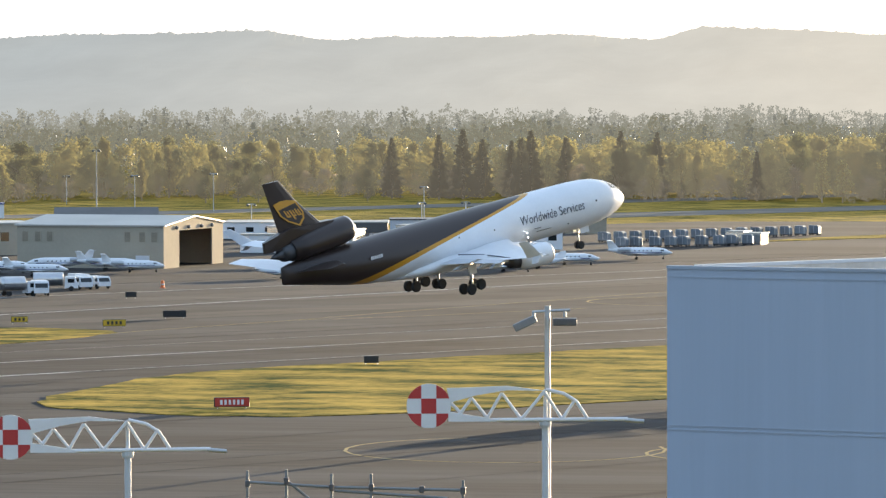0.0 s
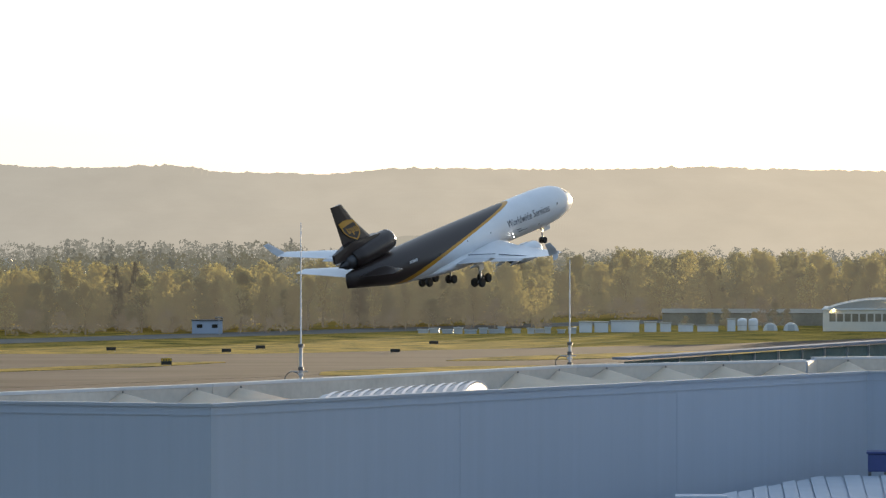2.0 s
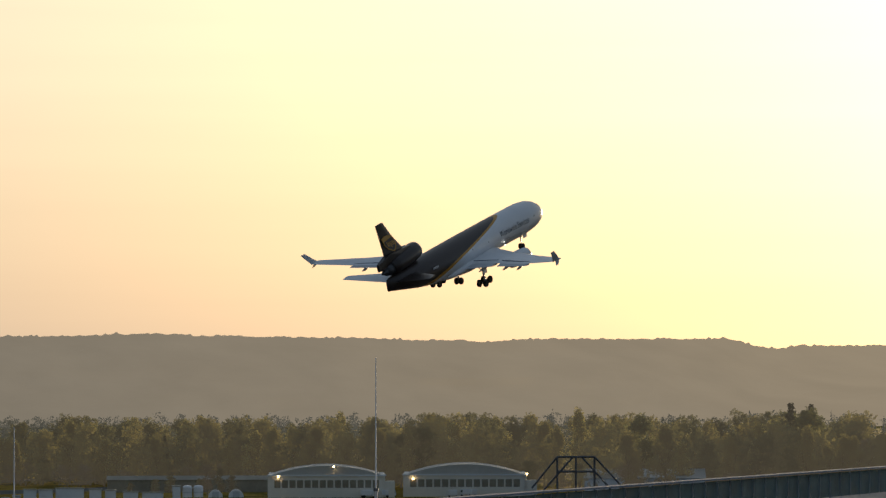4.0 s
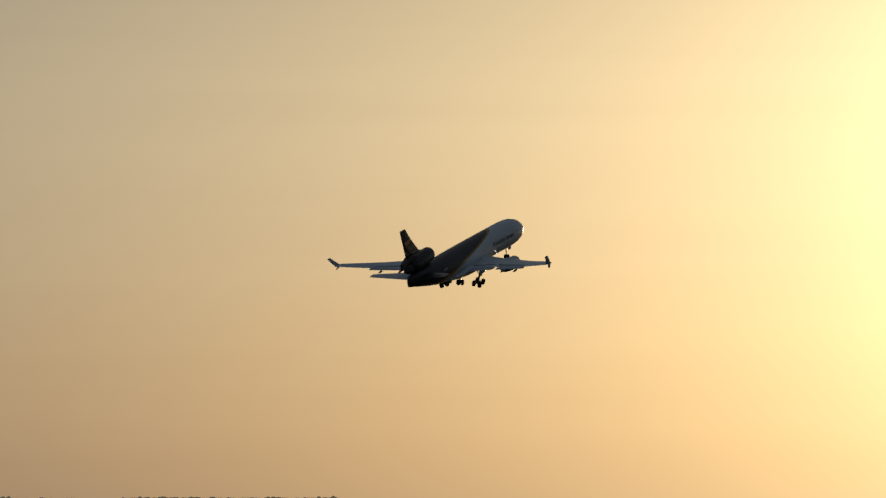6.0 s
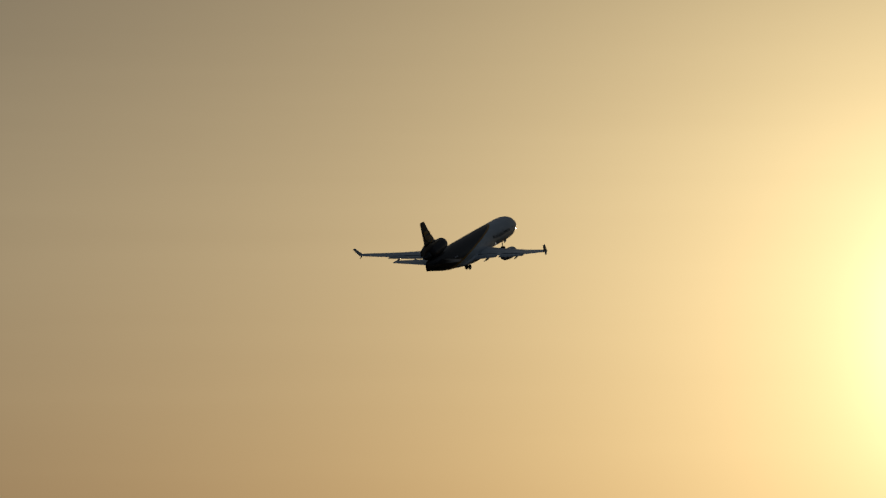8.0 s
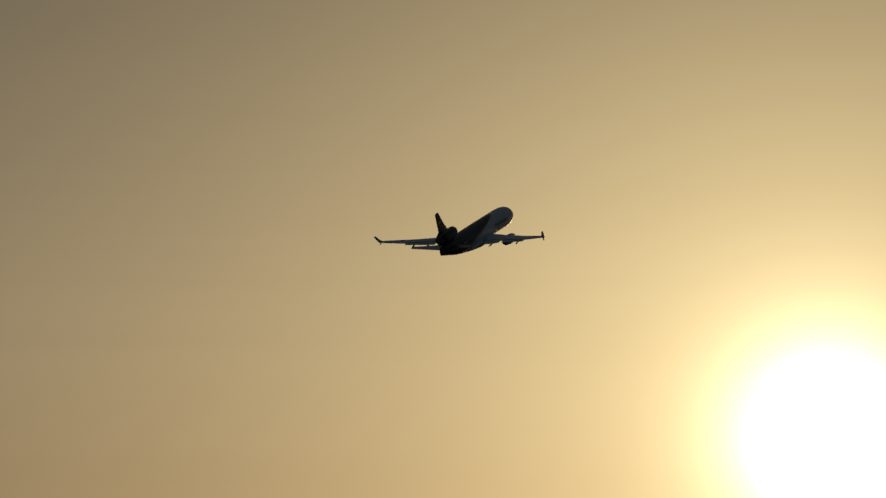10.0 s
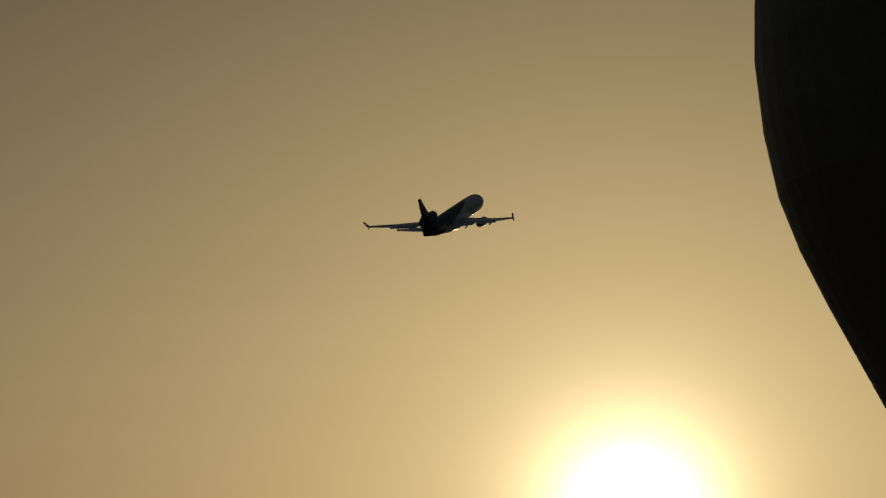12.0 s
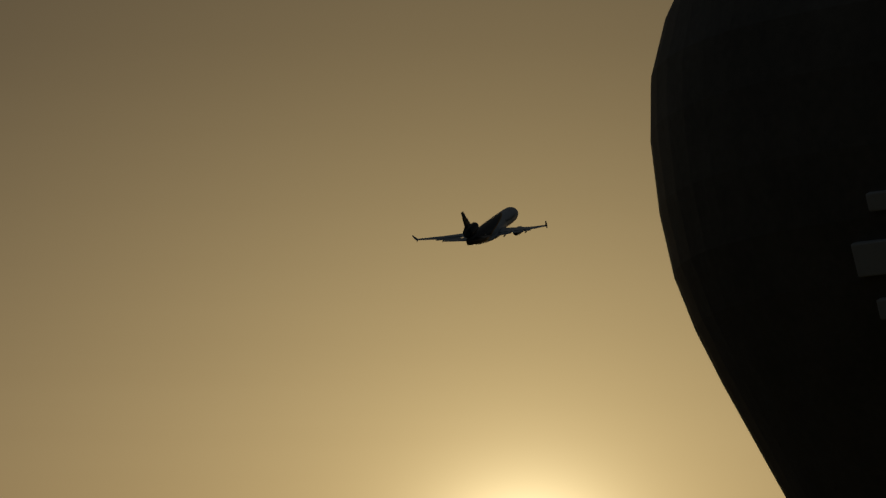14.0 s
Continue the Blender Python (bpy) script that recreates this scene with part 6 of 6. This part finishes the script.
airfield_sign(-24.5, 1031, 2.4, 0.8, M["sign_yellow"], "yellow sign on the grass strip", 3, M["sign_black"])


def field_pole(x, y, h, arms):
    t = thing("light_pole", "tall steel light pole on the airfield", "light pole", pose(x, y, 0), "light poles")
    bm = bmesh.new()
    tube(bm, (0, 0, 0), (0, 0, h), 0.2 if h > 13 else 0.12, 0.1, 8)
    part("pole", bm, M["steel"], t)
    bm = bmesh.new()
    tube(bm, (-0.9, 0, h - 0.1), (0.9, 0, h - 0.1), 0.07)
    part("cross_arm", bm, M["steel"], t)
    for sx in (-0.8, 0.8):
        bm = bmesh.new()
        box(bm, (sx, -0.1, h - 0.35), (0.6, 0.4, 0.35), bevel=0.05)
        part("lamp_head", bm, M["steel_dark"], t)


for x, y, h in ((-251, 1128, 16.8), (-249, 1164, 9.8), (-232, 1182, 10.0), (-288, 1256, 8.0), (-167, 1117, 8.0), (-185, 985, 7), (-150, 1000, 7), (-141, 1005, 7), (-16, 1290, 5)):
    field_pole(x, y, h, 2)


def traffic_cone(x, y):
    t = thing("barrel", "orange plastic traffic barrel", "barrel", park(x, y, 0))
    bm = bmesh.new()
    lathe(bm, [(0.45, 0), (0.45, 0.1), (0.32, 0.12), (0.3, 0.6), (0.26, 1.1), (0.2, 1.2)], 14, cap=True)
    part("drum", bm, M["orange"], t)
    bm = bmesh.new()
    lathe(bm, [(0.315, 0.5), (0.3, 0.7)], 14)
    part("band", bm, M["sign_white"], t)


traffic_cone(-150, 722)


def steel_frame():
    """An open frame of posts, rails and braces behind the walkway, laid out to fit the camera's view."""
    d = 640
    t = thing("steel_frame", "open dark steel frame with sloping braces", "steel frame", pose(*polar(10.55, d, 0), 0, 0, -10.5))
    k = d / 8200
    zt = EYE + d * math.tan(radians(-0.845))
    for (a, b) in (((-33, 0), (33, 0)), ((-33, 0), (-78, 55)), ((33, 0), (84, 55)), ((-33, 0), (-33, 150)), ((33, 0), (33, 150)), ((0, 0), (0, 150)), ((-33, 26), (33, 26)), ((-5, 0), (-58, 60)), ((10, 0), (60, 55)), ((-58, 60), (-58, 150)), ((60, 55), (60, 150))):
        for y in (0.0, 3.0):
            bm = bmesh.new()
            tube(bm, (a[0] * k, y, zt - a[1] * k), (b[0] * k, y, max(0, zt - b[1] * k) if b[1] < 100 else 0), 0.14, n=6)
            part("beam", bm, M["steel_dark"], t)


steel_frame()


def low_roof():
    """A lower roof before the hall, with plant on it."""
    top = 18.6
    a, b = polar(4.93, 190), polar(12, 190)
    t = thing("low_roof", "lower flat roof of pale ribbed metal sheet", "building", kind="structure")
    bm = bmesh.new()
    c, e, f = polar(4.93, 213), polar(6.7, 236), polar(12, 246)
    slab(bm, [a, b, f, e, c], 0, top - 0.2)
    part("wall", bm, M["siding"], t)
    k = 34
    for i in range(k):
        bm = bmesh.new()
        s0, s1 = i / k, (i + 0.9) / k

        def back(s):
            return c.lerp(e, s / 0.284) if s < 0.284 else e.lerp(f, (s - 0.284) / 0.716)

        slab(bm, [a.lerp(b, s0), a.lerp(b, s1), back(s1), back(s0)], top - 0.2, top - 0.12 + (0.06 if i % 2 else 0))
        part("roof_sheet", bm, M["sheet"], t)
    return top


M["rust"] = mat("rusty_grey_sheet", (0.22, 0.2, 0.18), 0.7, var=0.3, scale=1.5, tint=(0.3, 0.2, 0.14))
M["pale_blue"] = mat("pale_blue_paint", (0.72, 0.80, 0.92), 0.5, var=0.08, scale=0.5)
LOW = low_roof()


def plant_unit(az, d, w, h, material, label):
    t = thing("roof_unit", label, "roof unit", pose(*polar(az, d, LOW - 0.12), 0, 0, -az), "plant on the lower roof")
    bm = bmesh.new()
    box(bm, (0, 0, 0.2 + h / 2), (w, 1.6, h), bevel=0.06)
    part("casing", bm, material, t)
    bm = bmesh.new()
    box(bm, (0, 0, 0.28 + h), (w + 0.15, 1.75, 0.12), bevel=0.03)
    part("lid", bm, material, t)
    for sx in (-0.4, 0.4):
        bm = bmesh.new()
        box(bm, (sx * w, 0, 0.1), (0.15, 1.5, 0.22))
        part("foot", bm, M["steel_dark"], t)


plant_unit(7.42, 238, 1.0, 0.9, M["blue_stripe"], "dark blue plant unit on the lower roof")
plant_unit(7.75, 238.5, 0.9, 0.95, M["rust"], "rusty grey plant unit on the lower roof")
plant_unit(9.2, 239, 10.6, 0.8, M["pale_blue"], "long pale blue plant unit on the lower roof")
plant_unit(5.25, 208, 2.2, 0.35, M["siding"], "low pale duct box on the lower roof")


def roof_hatch():
    t = thing("roof_hatch", "small white railed roof hatch", "hatch", pose(*polar(8.08, 264, HALL_TOP - 1.0), 0, 0, -8))
    bm = bmesh.new()
    for sx in (-0.85, 0.85):
        tube(bm, (sx, 0, 0), (sx, 0, 0.85), 0.05)
    tube(bm, (-0.85, 0, 0.85), (0.85, 0, 0.85), 0.05)
    part("rail", bm, M["sign_white"], t)
    bm = bmesh.new()
    box(bm, (0, 0.6, 0.3), (1.3, 1.0, 0.6), bevel=0.05)
    part("hatch_box", bm, M["flashing"], t)


roof_hatch()


def regional_jet():
    """An airliner that taxies behind the hall."""
    t = thing("regional_jet", "white regional airliner taxiing behind the hall", "airplane")
    bm = bmesh.new()
    body(bm, [(15.5, 0.05, 0.05, 2.45), (15.2, 0.45, 0.4, 2.5), (14.4, 0.95, 0.92, 2.68), (13.2, 1.32, 1.38, 2.88), (11.5, 1.5, 1.62, 3.0), (9, 1.52, 1.66, 3.02), (-7, 1.52, 1.66, 3.02), (-11, 1.1, 1.15, 3.3), (-15.5, 0.2, 0.25, 3.9)], 28)
    part("fuselage", bm, M["white"], t, smooth=True)
    for sy in (-1, 1):
        for x0, x1, za, zb in ((14.1, 13.5, 3.35, 3.8), (13.4, 12.7, 3.4, 3.9)):
            bm = bmesh.new()
            y0, y1 = (0.82, 1.08) if x0 > 14 else (1.1, 1.25)
            loft(bm, [[(x0, sy * y0, za), (x1, sy * (y1 + 0.06), za), (x1, sy * (y1 - 0.1), zb), (x0 - 0.3, sy * (y0 - 0.05), zb)], [(x0 + 0.1, sy * (y0 + 0.14), za), (x1, sy * (y1 + 0.2), za), (x1, sy * (y1 + 0.04), zb), (x0 - 0.25, sy * (y0 + 0.1), zb)]])
            part("cockpit_window", bm, M["glass_dark"], t)
        bm = bmesh.new()
        for i, (x, hh, s) in enumerate(((10.6, 1.1, 0.5), (9.9, 0.7, -0.3), (9.2, 0.9, 0.4), (8.4, 0.7, 0.3), (7.7, 0.7, -0.3))):
            box(bm, (0, 0, 0), (0.22, 0.05, hh), Matrix.Translation((x, sy * 1.52, 3.2)) @ Matrix.Rotation(s * -sy, 4, "Y"))
        part("name_bar", bm, M["blue_stripe"], t, "dark blue plain bars along the side")
        bm = bmesh.new()
        surface(bm, [(sy * 1.2, 3.5, -2.5, 0.7, 2.0), (sy * 13.0, -3.0, -4.6, 0.25, 3.0)])
        part("wing", bm, M["grey"], t)
        bm = bmesh.new()
        nacelle(bm, 5.2, 3.4, 0.8, 20)
        bmesh.ops.translate(bm, vec=(0, sy * 4.2, 1.55), verts=bm.verts)
        part("engine", bm, M["white"], t, smooth=True)
        bm = bmesh.new()
        surface(bm, [(sy * 0.3, -12.2, -15.0, 0.3, 4.0), (sy * 5.0, -14.2, -15.8, 0.12, 4.4)])
        part("tailplane", bm, M["white"], t)
        bm = bmesh.new()
        tube(bm, (-1.2, sy * 2.6, 0.5), (-1.2, sy * 2.6, 2.0), 0.12)
        for dy in (-0.3, 0.3):
            wheel(bm, (-1.2, sy * 2.6 + dy, 0.52), 0.52, 0.3, 14)
        part("main_gear", bm, M["rubber"], t)
        bm = bmesh.new()
        wheel(bm, (12.4, sy * 0.22, 0.4), 0.4, 0.2, 14)
        part("nose_tyre", bm, M["rubber"], t)
    bm = bmesh.new()
    loft(bm, [[(x, y, z) for x, y in airfoil(le, te, th)] for z, le, te, th in ((4.0, -9.0, -15.0, 0.35), (9.6, -13.6, -16.0, 0.2))])
    part("fin", bm, M["blue_stripe"], t)
    bm = bmesh.new()
    tube(bm, (12.4, 0, 0.4), (12.4, 0, 1.7), 0.09)
    part("nose_strut", bm, M["steel"], t)
    bm = bmesh.new()
    tube(bm, (8.0, 0.0, 4.6), (8.0, 0, 5.2), 0.05)
    part("blade_aerial", bm, M["white"], t)
    return t


TAXIER = regional_jet()


# ---- motion ----
def flight(x, y, z, heading, pitch, bank):
    return pose(x, y, z, bank, -pitch, 90 - heading)


def motions():
    walk(JET, [
        (0.0, flight(-81.0, 567.7, 13.0, 37.3, 9.4, 0.4)),
        (0.5, flight(-53.9, 601.5, 15.9, 37.4, 10.5, -0.2)),
        (1.0, flight(-26.6, 635.5, 19.3, 37.0, 11.3, -0.2)),
        (1.5, flight(0.6, 669.8, 23.5, 37.5, 12.3, -0.2)),
        (2.0, flight(27.9, 704.3, 28.4, 37.7, 13.3, -0.4)),
        (2.5, flight(55.1, 739.0, 34.2, 37.6, 14.2, -0.4)),
        (3.0, flight(82.4, 773.8, 40.9, 38.0, 15.2, -0.1)),
        (3.5, flight(109.1, 808.9, 48.3, 38.2, 15.9, 0.1)),
        (4.2, flight(147.4, 858.1, 60.7, 38.4, 16.2, 0.4)),
        (6.5, flight(273.0, 1021.4, 105.7, 39.6, 16.1, 1.1)),
        (7.0, flight(300.4, 1057.1, 116.9, 39.8, 16.3, 1.0)),
        (7.5, flight(327.8, 1092.8, 128.5, 39.9, 16.7, 1.0)),
        (8.0, flight(355.3, 1128.5, 140.4, 40.2, 16.7, 0.9)),
        (10.5, flight(494.1, 1306.7, 203.4, 41.3, 18.7, 0.7)),
        (11.0, flight(522.1, 1342.3, 216.0, 41.4, 18.7, 0.4)),
        (11.5, flight(550.3, 1377.6, 228.8, 41.6, 19.2, 0.0)),
        (12.0, flight(578.7, 1412.9, 241.5, 41.8, 19.2, -0.7)),
        (12.5, flight(607.1, 1448.0, 254.0, 42.1, 19.2, -1.3)),
        (13.0, flight(635.7, 1483.0, 266.6, 42.1, 19.7, -2.3)),
        (13.5, flight(664.4, 1517.8, 278.8, 42.3, 19.9, -2.8)),
        (14.0, flight(693.2, 1552.5, 290.9, 42.5, 20.2, -3.1))])

    # the airliner rolls towards the runway's start
    def roll(s):
        q = field(317.6 - s, 312.0, 0.08)
        return pose(q.x, q.y, q.z, 0, 0, 270 - RUNWAY_AZ)

    walk(TAXIER, [(0.0, roll(-24)), (1.0, roll(-14)), (2.0, roll(-4)), (14.0, roll(110))])

    def gear(key, x, y, z, rx, ry, t0, t1):
        at = lambda s: pose(x, y, z, rx * s, ry * s, 0)
        walk(JET_GEAR[key], [(0.0, at(0)), (t0, at(0)), ((t0 + t1) / 2, at(0.45)), (t1, at(1)), (14.0, at(1))])

    gear("nose", 21.7, 0, -2.4, 0, -88, 7.6, 9.6)
    gear("starboard", -2.7, -4.9, -1.7, 88, 0, 5.0, 8.6)
    gear("port", -2.7, 4.9, -1.7, -88, 0, 5.0, 8.6)
    gear("centre", -3.6, 0, -2.6, 0, -85, 6.4, 10.2)


motions()
